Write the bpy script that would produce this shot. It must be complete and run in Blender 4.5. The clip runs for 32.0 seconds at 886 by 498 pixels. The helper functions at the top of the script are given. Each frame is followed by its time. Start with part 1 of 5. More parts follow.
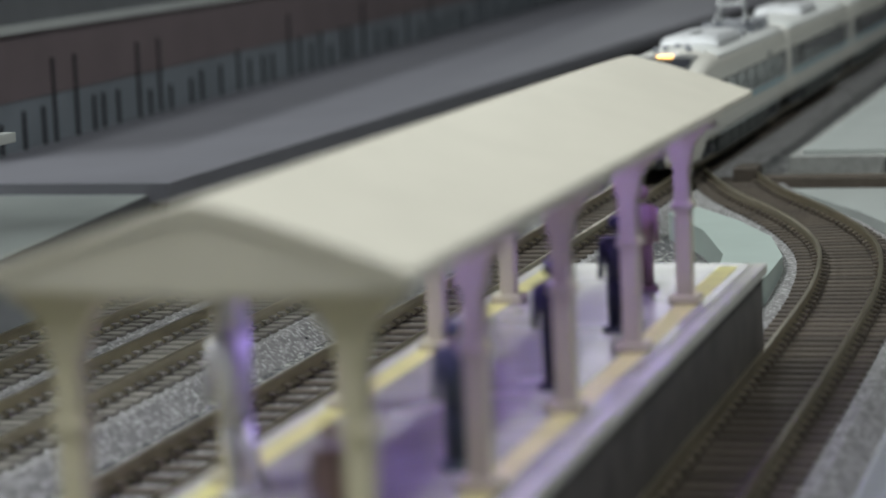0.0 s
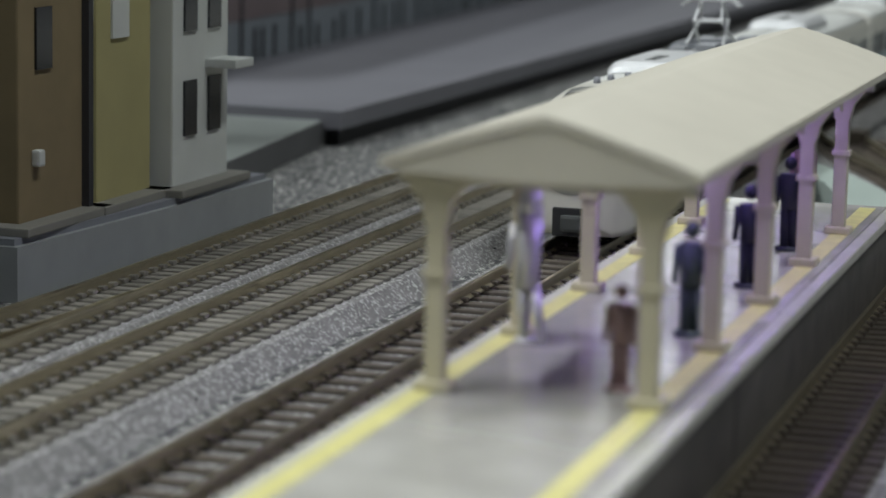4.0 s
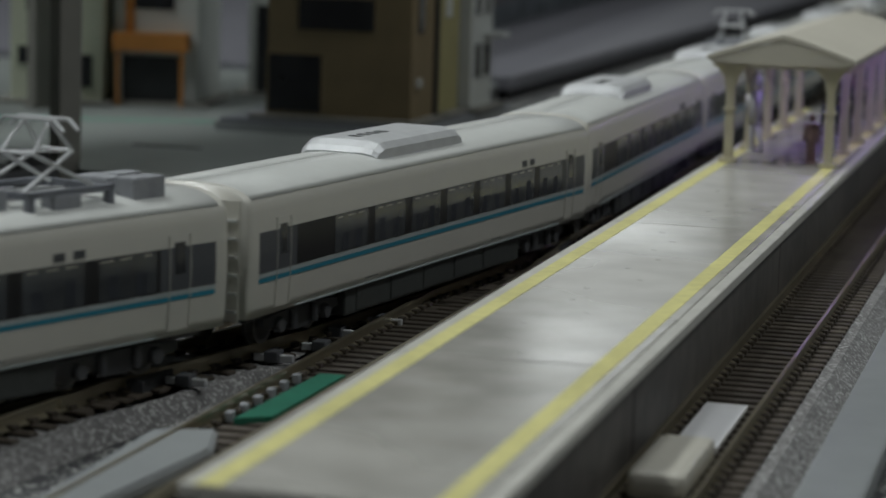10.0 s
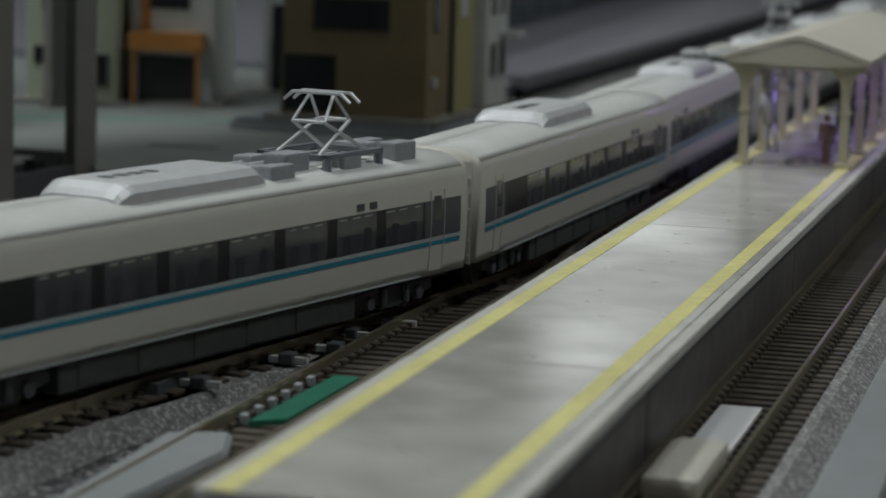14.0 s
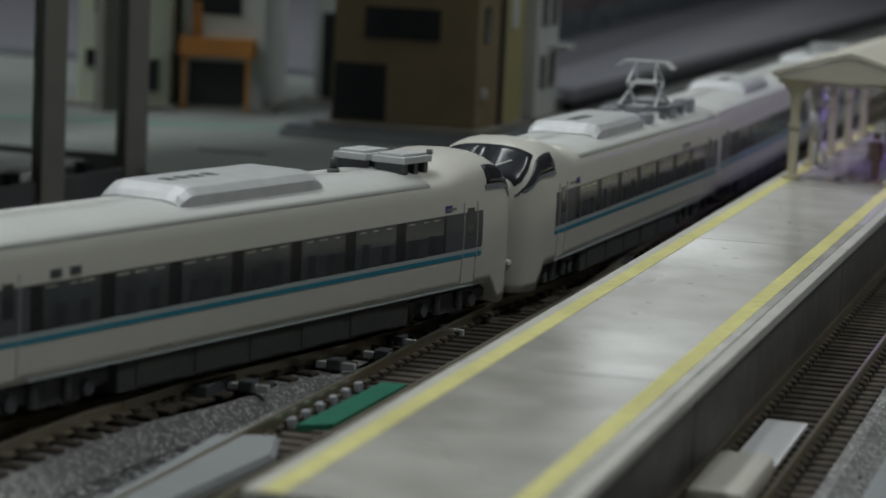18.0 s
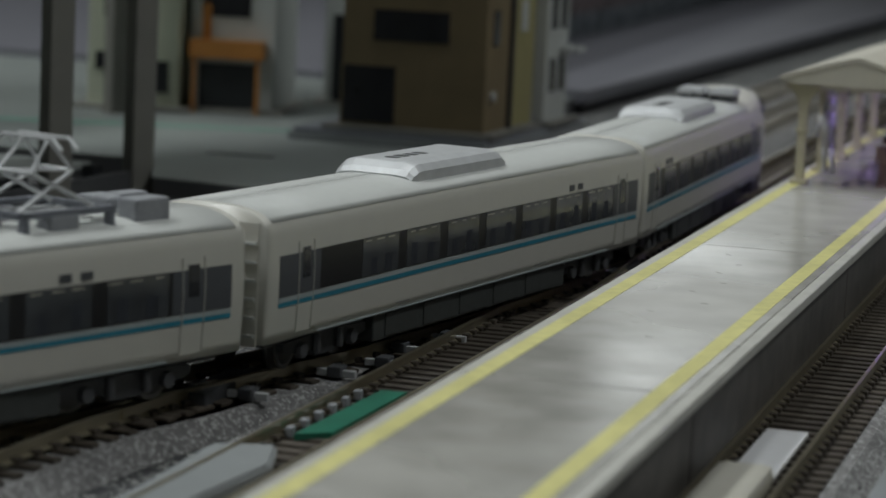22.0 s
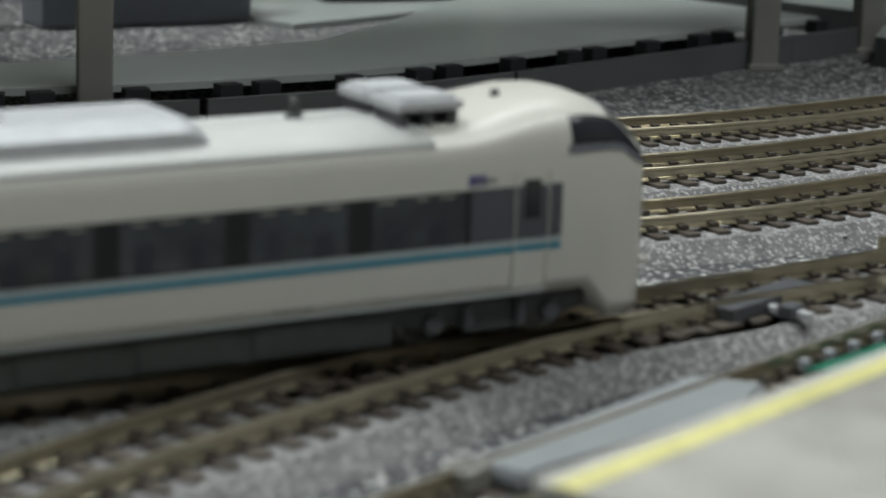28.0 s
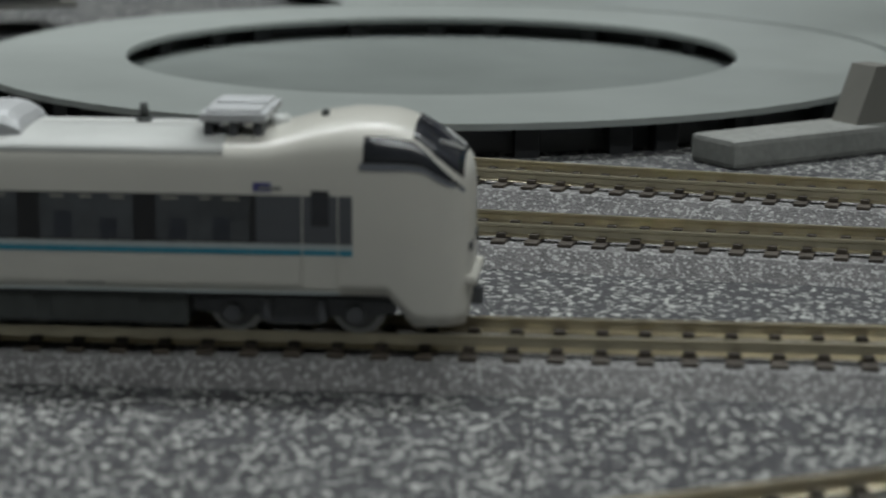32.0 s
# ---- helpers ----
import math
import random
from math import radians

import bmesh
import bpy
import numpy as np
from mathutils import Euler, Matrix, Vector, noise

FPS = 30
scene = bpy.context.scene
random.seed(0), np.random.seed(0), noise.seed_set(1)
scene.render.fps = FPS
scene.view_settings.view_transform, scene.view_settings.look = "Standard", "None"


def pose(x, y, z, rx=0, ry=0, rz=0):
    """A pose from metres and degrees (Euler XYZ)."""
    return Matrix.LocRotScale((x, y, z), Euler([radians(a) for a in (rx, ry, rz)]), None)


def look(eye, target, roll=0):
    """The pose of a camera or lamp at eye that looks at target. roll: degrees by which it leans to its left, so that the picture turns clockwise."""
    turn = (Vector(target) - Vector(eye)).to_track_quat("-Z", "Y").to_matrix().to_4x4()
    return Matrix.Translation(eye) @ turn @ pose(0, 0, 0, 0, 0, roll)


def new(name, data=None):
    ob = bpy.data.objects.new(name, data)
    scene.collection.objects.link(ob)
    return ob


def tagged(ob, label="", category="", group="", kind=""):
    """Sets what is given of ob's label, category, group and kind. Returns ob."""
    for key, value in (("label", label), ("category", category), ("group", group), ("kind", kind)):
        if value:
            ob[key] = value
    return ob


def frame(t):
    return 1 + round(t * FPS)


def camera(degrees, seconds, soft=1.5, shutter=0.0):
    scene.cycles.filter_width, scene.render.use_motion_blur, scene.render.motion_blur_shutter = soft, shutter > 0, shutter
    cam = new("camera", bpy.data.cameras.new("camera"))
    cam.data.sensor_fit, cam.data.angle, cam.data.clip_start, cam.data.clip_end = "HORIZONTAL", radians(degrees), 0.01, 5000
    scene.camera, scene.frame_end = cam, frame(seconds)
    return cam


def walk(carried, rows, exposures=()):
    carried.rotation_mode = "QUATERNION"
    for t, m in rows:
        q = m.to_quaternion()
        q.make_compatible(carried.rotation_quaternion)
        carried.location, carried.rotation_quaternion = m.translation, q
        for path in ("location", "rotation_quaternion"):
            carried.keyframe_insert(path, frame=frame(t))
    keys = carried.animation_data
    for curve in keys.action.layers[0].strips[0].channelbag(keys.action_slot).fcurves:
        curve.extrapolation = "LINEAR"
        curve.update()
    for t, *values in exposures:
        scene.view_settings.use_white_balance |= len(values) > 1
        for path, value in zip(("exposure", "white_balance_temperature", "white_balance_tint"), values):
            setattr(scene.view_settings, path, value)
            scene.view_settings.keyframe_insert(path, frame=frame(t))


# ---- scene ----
# Centimetres are used for the plan; U turns them into metres.
U = 0.01
cam = camera(20.5, 32.0, soft=1.6, shutter=0.18)
cam.data.dof.use_dof = True
cam.data.dof.focus_distance = 0.36
cam.data.dof.aperture_fstop = 38.0


def eye_pose(x, y, z, yaw, pitch, roll):
    """Camera pose from a place in cm and its turn to the left of +y, its pitch up and its roll."""
    e, p = radians(yaw), radians(pitch)
    ahead = Vector((-math.sin(e) * math.cos(p), math.cos(e) * math.cos(p), math.sin(p)))
    eye = Vector((x, y, z)) * U
    return look(eye, eye + ahead, roll)


PATH = [
    (0, 7.22, -14.47, 5.36, 16.25, -7.84, -2.44), (0.5, 6.81, -13.90, 5.38, 17.70, -7.52, -2.18), (1, 6.83, -14.60, 5.70, 17.16, -9.43, -0.66), (1.5, 7.02, -15.40, 5.95, 17.88, -11.27, -0.31), (2, 7.09, -15.92, 6.17, 17.57, -11.66, 0.21), (2.5, 7.17, -16.80, 6.31, 17.89, -11.56, 0.16),
    (4.6, 6.87, -22.48, 5.65, 17.12, -8.39, 1.50), (5, 7.02, -23.56, 5.76, 17.47, -9.55, 0.44), (5.5, 6.86, -25.21, 6.05, 17.42, -10.01, 0.58),
    (6, 7.56, -26.76, 6.11, 18.59, -9.28, -0.51), (7, 6.83, -32.88, 5.94, 16.64, -8.55, 0.79), (7.5, 7.16, -36.33, 5.82, 15.91, -8.62, 0.34),
    (8, 7.59, -37.46, 6.11, 17.68, -9.69, 0.21), (8.5, 6.85, -44.62, 5.80, 14.98, -8.27, 1.81), (9, 7.44, -48.45, 6.06, 15.05, -7.62, 1.62),
    (9.5, 7.43, -48.55, 6.06, 14.85, -7.29, 1.65), (10, 7.48, -48.59, 6.08, 14.91, -8.14, 1.71), (10.5, 7.47, -48.60, 6.10, 14.97, -8.40, 1.54),
    (11, 7.46, -48.63, 6.10, 15.10, -8.27, 1.57), (11.5, 7.46, -48.63, 6.11, 15.35, -8.20, 1.39), (12, 7.48, -48.62, 6.13, 15.38, -7.95, 1.33),
    (12.5, 7.51, -48.61, 6.14, 15.00, -7.84, 1.40), (13, 7.56, -48.57, 6.15, 15.07, -8.01, 1.44), (13.5, 7.54, -48.57, 6.17, 14.97, -8.00, 1.44),
    (14, 7.51, -48.61, 6.16, 15.29, -8.23, 1.64), (14.5, 7.50, -48.63, 6.14, 15.47, -8.17, 1.99), (16.5, 7.48, -48.77, 6.11, 15.07, -7.86, 2.31),
    (17, 7.46, -48.80, 6.10, 15.50, -7.84, 2.47), (17.5, 7.46, -48.78, 6.12, 16.22, -7.66, 2.61), (18, 7.46, -48.76, 6.14, 16.31, -8.00, 2.67),
    (18.5, 7.46, -48.73, 6.17, 16.33, -8.03, 2.62), (19, 7.47, -48.70, 6.20, 16.41, -8.18, 2.64), (19.5, 7.48, -48.66, 6.23, 16.43, -8.38, 2.66),
    (20, 7.49, -48.61, 6.29, 16.27, -8.55, 2.46), (20.5, 7.51, -48.64, 6.26, 16.67, -8.51, 2.57), (21, 7.56, -48.62, 6.27, 16.58, -8.38, 2.60),
    (21.5, 7.61, -48.61, 6.27, 16.55, -8.27, 2.67), (22, 7.64, -48.60, 6.26, 16.72, -8.06, 2.71), (22.5, 7.67, -48.61, 6.26, 16.93, -8.06, 2.68),
    (23, 7.71, -48.61, 6.26, 17.03, -8.30, 2.60), (23.5, 7.73, -48.60, 6.26, 17.18, -8.49, 2.67), (24, 7.77, -48.59, 6.27, 17.24, -8.41, 2.76),
    (24.5, 7.76, -48.59, 6.27, 17.42, -8.46, 2.73), (27, 8.68, -44.83, 6.72, 27.11, -11.65, 2.08), (28, 9.91, -42.63, 6.52, 38.77, -12.95, 1.92),
    (29, 14.26, -45.06, 6.84, 48.44, -10.83, 3.53), (30, 15.41, -45.42, 6.69, 58.56, -11.06, -0.42), (31, 15.85, -47.05, 6.59, 65.59, -11.32, 1.05),
    (32, 15.42, -45.93, 6.66, 74.36, -11.82, 0.19),
]
walk(cam, [(t, eye_pose(*v)) for t, *v in PATH], exposures=[(0.0, 0.75), (2.5, 0.8), (4.5, 0.55), (6.0, 0.22), (7.0, 0.1), (8.5, -0.12), (22.0, -0.08), (24.5, 0.02), (27.0, 0.35), (28.0, 0.72), (29.0, 0.8), (30.0, 0.62), (32.0, 0.2)])

# ---------------------------------------------------------------- light
world = bpy.data.worlds.new("room_air")
scene.world = world
world.use_nodes = True
world.node_tree.nodes["Background"].inputs[0].default_value = (0.80, 0.88, 0.90, 1)
world.node_tree.nodes["Background"].inputs[1].default_value = 0.02


def tube_lamp(x, y, z, sx, sy, watts, colour=(0.95, 1.0, 1.0)):
    d = bpy.data.lights.new("fluorescent_light", "AREA")
    d.shape, d.size, d.size_y, d.energy, d.color = "RECTANGLE", sx, sy, watts, colour
    o = new("fluorescent_light", d)
    o.matrix_world = Matrix.Translation((x, y, z))
    return o


tube_lamp(-0.35, 0.40, 1.30, 0.10, 1.1, 3.5)
tube_lamp(-0.75, -0.45, 1.30, 0.10, 1.1, 13.0)
tube_lamp(0.60, -0.1, 1.30, 0.10, 1.1, 7.5)
# unseen far tube, added where its reflection streaks the platform deck
tube_lamp(-2.05, 11.2, 1.62, 0.16, 4.6, 34.0)


# ---------------------------------------------------------------- materials
def mat(name, colour, rough=0.5, metal=0.0, emit=0.0, vary=0.12, scale=600.0, bump=0.0, coat=0.0, second=None, speck=None, island=0.0, spec=0.5, wear=0.0):
    m = bpy.data.materials.new(name)
    m.use_nodes = True
    nt = m.node_tree
    b = nt.nodes["Principled BSDF"]
    b.inputs["Roughness"].default_value = rough
    b.inputs["Metallic"].default_value = metal
    b.inputs["Coat Weight"].default_value = coat
    b.inputs["Specular IOR Level"].default_value = spec
    tc = nt.nodes.new("ShaderNodeTexCoord")
    n1 = nt.nodes.new("ShaderNodeTexNoise")
    n1.inputs["Scale"].default_value, n1.inputs["Detail"].default_value = scale, 6
    n2 = nt.nodes.new("ShaderNodeTexNoise")
    n2.inputs["Scale"].default_value, n2.inputs["Detail"].default_value = scale * 0.11, 4
    for n in (n1, n2):
        nt.links.new(tc.outputs["Object"], n.inputs["Vector"])
    add = nt.nodes.new("ShaderNodeMath")
    add.operation = "ADD"
    nt.links.new(n1.outputs["Fac"], add.inputs[0])
    nt.links.new(n2.outputs["Fac"], add.inputs[1])
    ramp = nt.nodes.new("ShaderNodeValToRGB")
    ramp.color_ramp.elements[0].position, ramp.color_ramp.elements[1].position = 0.35, 0.65
    half = nt.nodes.new("ShaderNodeMath")
    half.operation = "MULTIPLY"
    half.inputs[1].default_value = 0.5
    nt.links.new(add.outputs[0], half.inputs[0])
    nt.links.new(half.outputs[0], ramp.inputs[0])
    dark = [c * (1 - vary) for c in colour]
    light = [min(1, c * (1 + vary)) for c in (second or colour)]
    ramp.color_ramp.elements[0].color = (*dark, 1)
    ramp.color_ramp.elements[1].color = (*light, 1)
    out = ramp.outputs[0]
    if speck:
        sc, amount, col = speck
        v = nt.nodes.new("ShaderNodeTexVoronoi")
        v.inputs["Scale"].default_value = sc
        warp = nt.nodes.new("ShaderNodeTexNoise")
        warp.inputs["Scale"].default_value = sc * 0.6
        mix = nt.nodes.new("ShaderNodeVectorMath")
        mix.operation = "MULTIPLY_ADD"
        mix.inputs[1].default_value = (0.8 / sc,) * 3
        nt.links.new(tc.outputs["Object"], warp.inputs["Vector"])
        nt.links.new(warp.outputs["Color"], mix.inputs[0])
        nt.links.new(tc.outputs["Object"], mix.inputs[2])
        nt.links.new(mix.outputs[0], v.inputs["Vector"])
        sep = nt.nodes.new("ShaderNodeSeparateColor")
        nt.links.new(v.outputs["Color"], sep.inputs[0])
        r2 = nt.nodes.new("ShaderNodeValToRGB")
        r2.color_ramp.elements[0].position, r2.color_ramp.elements[1].position = 1 - amount - 0.08, 1 - amount + 0.08
        r2.color_ramp.elements[0].color, r2.color_ramp.elements[1].color = (0, 0, 0, 1), (1, 1, 1, 1)
        nt.links.new(sep.outputs[0], r2.inputs[0])
        mx = nt.nodes.new("ShaderNodeMix")
        mx.data_type = "RGBA"
        nt.links.new(r2.outputs[0], mx.inputs["Factor"])
        nt.links.new(out, mx.inputs["A"])
        mx.inputs["B"].default_value = (*col, 1)
        out = mx.outputs["Result"]
    if island:
        oi = nt.nodes.new("ShaderNodeObjectInfo")
        hs = nt.nodes.new("ShaderNodeHueSaturation")
        mr = nt.nodes.new("ShaderNodeMapRange")
        mr.inputs["To Min"].default_value, mr.inputs["To Max"].default_value = 1 - island, 1 + island
        nt.links.new(oi.outputs["Random"], mr.inputs["Value"])
        nt.links.new(mr.outputs[0], hs.inputs["Value"])
        nt.links.new(out, hs.inputs["Color"])
        out = hs.outputs[0]
    nt.links.new(out, b.inputs["Base Color"])
    if emit:
        nt.links.new(out, b.inputs["Emission Color"])
        b.inputs["Emission Strength"].default_value = emit
    if wear:
        rm = nt.nodes.new("ShaderNodeMapRange")
        rm.inputs["From Min"].default_value, rm.inputs["From Max"].default_value = 0.35, 0.65
        rm.inputs["To Min"].default_value, rm.inputs["To Max"].default_value = rough - wear, rough + wear
        nt.links.new(n2.outputs["Fac"], rm.inputs["Value"])
        nt.links.new(rm.outputs[0], b.inputs["Roughness"])
    if bump:
        bp = nt.nodes.new("ShaderNodeBump")
        bp.inputs["Strength"].default_value, bp.inputs["Distance"].default_value = bump, 0.0004
        nt.links.new(n1.outputs["Fac"], bp.inputs["Height"])
        nt.links.new(bp.outputs[0], b.inputs["Normal"])
    return m


M_CREAM = mat("cream_white_plastic", (0.60, 0.585, 0.53), 0.38, vary=0.02, scale=300, coat=0.15)
M_ROOF = mat("pale_grey_roof_plastic", (0.56, 0.57, 0.55), 0.5, vary=0.03, scale=400)
M_SILVER = mat("silver_painted_plastic", (0.58, 0.59, 0.60), 0.48, 0.30, vary=0.08, scale=500)
M_BAND = mat("dark_grey_window_band", (0.017, 0.017, 0.019), 0.35, vary=0.05)
M_GLASS = mat("smoked_window_plastic", (0.032, 0.034, 0.04), 0.2, vary=0.3, scale=250, coat=0.12)
M_PANE = mat("clear_grey_window_plastic", (0.062, 0.068, 0.074), 0.14, vary=0.35, scale=180, coat=0.1)
M_PANEGLINT = mat("pale_glint_paint", (0.42, 0.40, 0.34), 0.4, vary=0.3, scale=500)
M_ENDP = mat("slate_grey_end_panel", (0.085, 0.09, 0.10), 0.4, vary=0.05)
M_SEAT = mat("dark_seat_plastic", (0.032, 0.036, 0.046), 0.6, vary=0.2)
M_BLUE = mat("sea_blue_stripe", (0.03, 0.24, 0.34), 0.4, vary=0.05)
M_GREYSTRIPE = mat("grey_blue_thin_stripe", (0.42, 0.47, 0.48), 0.4, vary=0.05)
M_UNDER = mat("dark_grey_underfloor_plastic", (0.055, 0.06, 0.058), 0.55, vary=0.15, scale=700)
M_BOGIE = mat("black_bogie_plastic", (0.075, 0.078, 0.084), 0.45, vary=0.2, scale=900)
M_WHEEL = mat("dark_blackened_wheel_metal", (0.11, 0.11, 0.11), 0.35, 0.6, vary=0.1)
M_TYRE = mat("bright_wheel_rim_metal", (0.30, 0.30, 0.29), 0.35, 0.9, vary=0.05)
M_LAMP = mat("lit_headlight", (1.0, 0.93, 0.85), 0.3, emit=9.0, vary=0.0)
M_AMBER = mat("lit_amber_lamp", (1.0, 0.55, 0.16), 0.3, emit=2.2, vary=0.0)
M_AMBERDIM = mat("amber_lamp_lens", (0.5, 0.27, 0.07), 0.25, emit=0.25, vary=0.1)
M_LOGO = mat("dark_blue_print", (0.04, 0.04, 0.2), 0.5, vary=0.05)
M_PRINT = mat("grey_print", (0.22, 0.22, 0.21), 0.5, vary=0.05)
M_INSUL = mat("pale_grey_insulator_plastic", (0.30, 0.31, 0.33), 0.5, vary=0.15, scale=900)
M_RAIL = mat("nickel_silver_rail", (0.54, 0.49, 0.36), 0.28, 0.9, vary=0.12, scale=200)
M_GREYTIE = mat("grey_concrete_tie", (0.17, 0.16, 0.14), 0.5, vary=0.2, scale=900, island=0.25, bump=0.3)
M_TIE = mat("brown_plastic_tie", (0.066, 0.054, 0.042), 0.5, vary=0.2, scale=900, island=0.25, bump=0.3)
M_BED = mat("grey_speckled_ballast", (0.17, 0.165, 0.165), 0.85, vary=0.3, scale=2600, bump=1.0, speck=(2600, 0.22, (0.42, 0.42, 0.41)))
M_GROUND = mat("granite_chip_mat", (0.04, 0.04, 0.044), 0.7, vary=0.5, scale=1900, bump=0.5, speck=(1500, 0.2, (0.42, 0.425, 0.40)))
M_PLAT = mat("weathered_cream_platform", (0.32, 0.31, 0.28), 0.23, vary=0.14, scale=110, second=(0.43, 0.42, 0.39), bump=0.08, wear=0.09)
M_STAIN = mat("dull_deck_stain", (0.24, 0.23, 0.205), 0.5, vary=0.2, scale=300)
M_PEDGE = mat("pale_platform_edge", (0.50, 0.49, 0.45), 0.45, vary=0.12, scale=250)
M_PWALL = mat("mottled_dark_grey_platform_wall", (0.078, 0.071, 0.066), 0.55, vary=0.45, scale=220, bump=0.2)
M_YELLOW = mat("yellow_safety_line", (0.64, 0.60, 0.25), 0.5, vary=0.16, scale=500)
M_CANOPY = mat("ivory_canopy_plastic", (0.58, 0.55, 0.47), 0.5, vary=0.05, scale=150)
M_POST = mat("cream_post_plastic", (0.55, 0.51, 0.38), 0.5, vary=0.06, scale=300)
M_PLATE = mat("pale_grey_road_plate", (0.34, 0.365, 0.35), 0.4, vary=0.07, scale=60, wear=0.12)
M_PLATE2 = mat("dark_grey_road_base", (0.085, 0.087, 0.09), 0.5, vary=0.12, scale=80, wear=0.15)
M_PLATE3 = mat("mid_grey_forecourt_plate", (0.21, 0.23, 0.22), 0.4, vary=0.1, scale=60, wear=0.12)
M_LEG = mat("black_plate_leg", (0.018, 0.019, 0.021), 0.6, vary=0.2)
M_PIER = mat("warm_grey_pier", (0.20, 0.195, 0.175), 0.6, vary=0.1, scale=120)
M_ORANGE = mat("orange_tape", (0.68, 0.36, 0.05), 0.5, vary=0.06, scale=90)
M_GREEN = mat("green_plastic", (0.012, 0.13, 0.08), 0.4, vary=0.2, scale=500)
M_GREENL = mat("green_tape_line", (0.10, 0.32, 0.24), 0.5, vary=0.1)
M_LIME = mat("lime_green_knob", (0.22, 0.46, 0.06), 0.4, vary=0.06)
M_MOTOR = mat("grey_point_motor_cover", (0.27, 0.285, 0.29), 0.35, vary=0.1, scale=160)
M_BOXGREY = mat("blue_grey_plastic_box", (0.18, 0.19, 0.215), 0.4, vary=0.06, scale=140)
M_BROWN = mat("tan_building_wall", (0.20, 0.155, 0.085), 0.7, vary=0.12, scale=140)
M_WHITEB = mat("white_building_wall", (0.50, 0.52, 0.50), 0.6, vary=0.06, scale=120)
M_IVORYB = mat("ivory_building_wall", (0.52, 0.55, 0.43), 0.6, vary=0.06, scale=120)
M_YELB = mat("ochre_building_wall", (0.33, 0.30, 0.14), 0.6, vary=0.08, scale=120)
M_DARKW = mat("dark_building_glass", (0.016, 0.017, 0.02), 0.2, vary=0.3, scale=150)
M_BLUEB = mat("blue_building_panel", (0.05, 0.16, 0.45), 0.5, vary=0.08)
M_LBLUE = mat("pale_blue_pipe", (0.22, 0.44, 0.58), 0.4, vary=0.05)
M_GREENB = mat("green_shop_wall", (0.05, 0.22, 0.05), 0.5, vary=0.12, scale=160)
M_SAGE = mat("sage_shop_wall", (0.27, 0.36, 0.24), 0.5, vary=0.1, scale=160)
M_NAVY = mat("navy_shop_front", (0.02, 0.025, 0.07), 0.4, vary=0.1)
M_ORANGEB = mat("orange_awning", (0.45, 0.19, 0.04), 0.55, vary=0.12)
M_STONE = mat("grey_stone_block", (0.26, 0.265, 0.25), 0.8, vary=0.18, scale=600, bump=0.6)
M_HEDGE = mat("dull_mauve_wall_panel", (0.17, 0.135, 0.14), 0.7, vary=0.12, scale=60)
M_HEDGE2 = mat("blue_grey_wall_panel", (0.20, 0.225, 0.25), 0.6, vary=0.12, scale=60)
M_FENCE = mat("dark_fence_bar", (0.03, 0.03, 0.035), 0.5, vary=0.1)
M_UPPER = mat("grey_upper_wall_panel", (0.15, 0.157, 0.168), 0.6, vary=0.15, scale=60)
M_FIG = [mat("figure_pink", (0.30, 0.20, 0.20), 0.6), mat("figure_dark", (0.025, 0.028, 0.05), 0.6), mat("figure_green_grey", (0.07, 0.10, 0.09), 0.6), mat("figure_silver", (0.6, 0.6, 0.6), 0.35, 0.3)]
M_VIOLET = mat("lit_violet_strip", (0.42, 0.30, 1.0), 0.4, emit=11.0, vary=0.0)
M_VISOR = mat("glossy_grey_visor", (0.19, 0.195, 0.19), 0.3, vary=0.04, coat=0.2)
M_MINT = mat("pale_mint_plate", (0.34, 0.40, 0.37), 0.5, vary=0.08, scale=80)
M_LEAF = mat("yellow_green_shrub", (0.16, 0.22, 0.05), 0.8, vary=0.4, scale=900, bump=0.6)
M_FLOORG = mat("lavender_grey_floor", (0.15, 0.15, 0.17), 0.55, vary=0.08, scale=40)
# the white base colour stands in for the bright reflection on this plate
M_WHITEREF = mat("white_painted_reflection", (0.9, 0.9, 0.92), 0.15, 0.0, vary=0.02)
M_BUFFER = mat("cream_buffer_block", (0.50, 0.48, 0.42), 0.4, vary=0.06)
M_WALL = mat("plain_room_wall", (0.14, 0.147, 0.147), 0.9, vary=0.05, scale=4)
M_CEIL = mat("plain_ceiling", (0.13, 0.135, 0.13), 0.9, vary=0.04, scale=4)
M_RED = mat("dull_red_panel", (0.25, 0.045, 0.04), 0.5, vary=0.1)
M_SHRUB = mat("dark_green_shrub", (0.03, 0.06, 0.03), 0.8, vary=0.5, scale=900, bump=1.0)


# ---------------------------------------------------------------- mesh helpers (cm in, metres out)
def bm_obj(name, bm, material, parent=None, label="", smooth=False):
    me = bpy.data.meshes.new(name)
    bmesh.ops.recalc_face_normals(bm, faces=bm.faces)
    bm.to_mesh(me)
    bm.free()
    for m in material if isinstance(material, (list, tuple)) else [material]:
        me.materials.append(m)
    if smooth:
        for p in me.polygons:
            p.use_smooth = True
    ob = new(name, me)
    if parent:
        ob.parent = parent
    if label:
        ob["label"] = label
    return ob


def part(name, bm, material, parent, label="", smooth=False):
    return bm_obj(name, bm, material, parent, label, smooth)


def thing(name, label, category, group="", kind="", at=None):
    e = new(name)
    e.empty_display_size = 0.005
    if at is not None:
        e.matrix_world = at
    return tagged(e, label, category, group, kind)


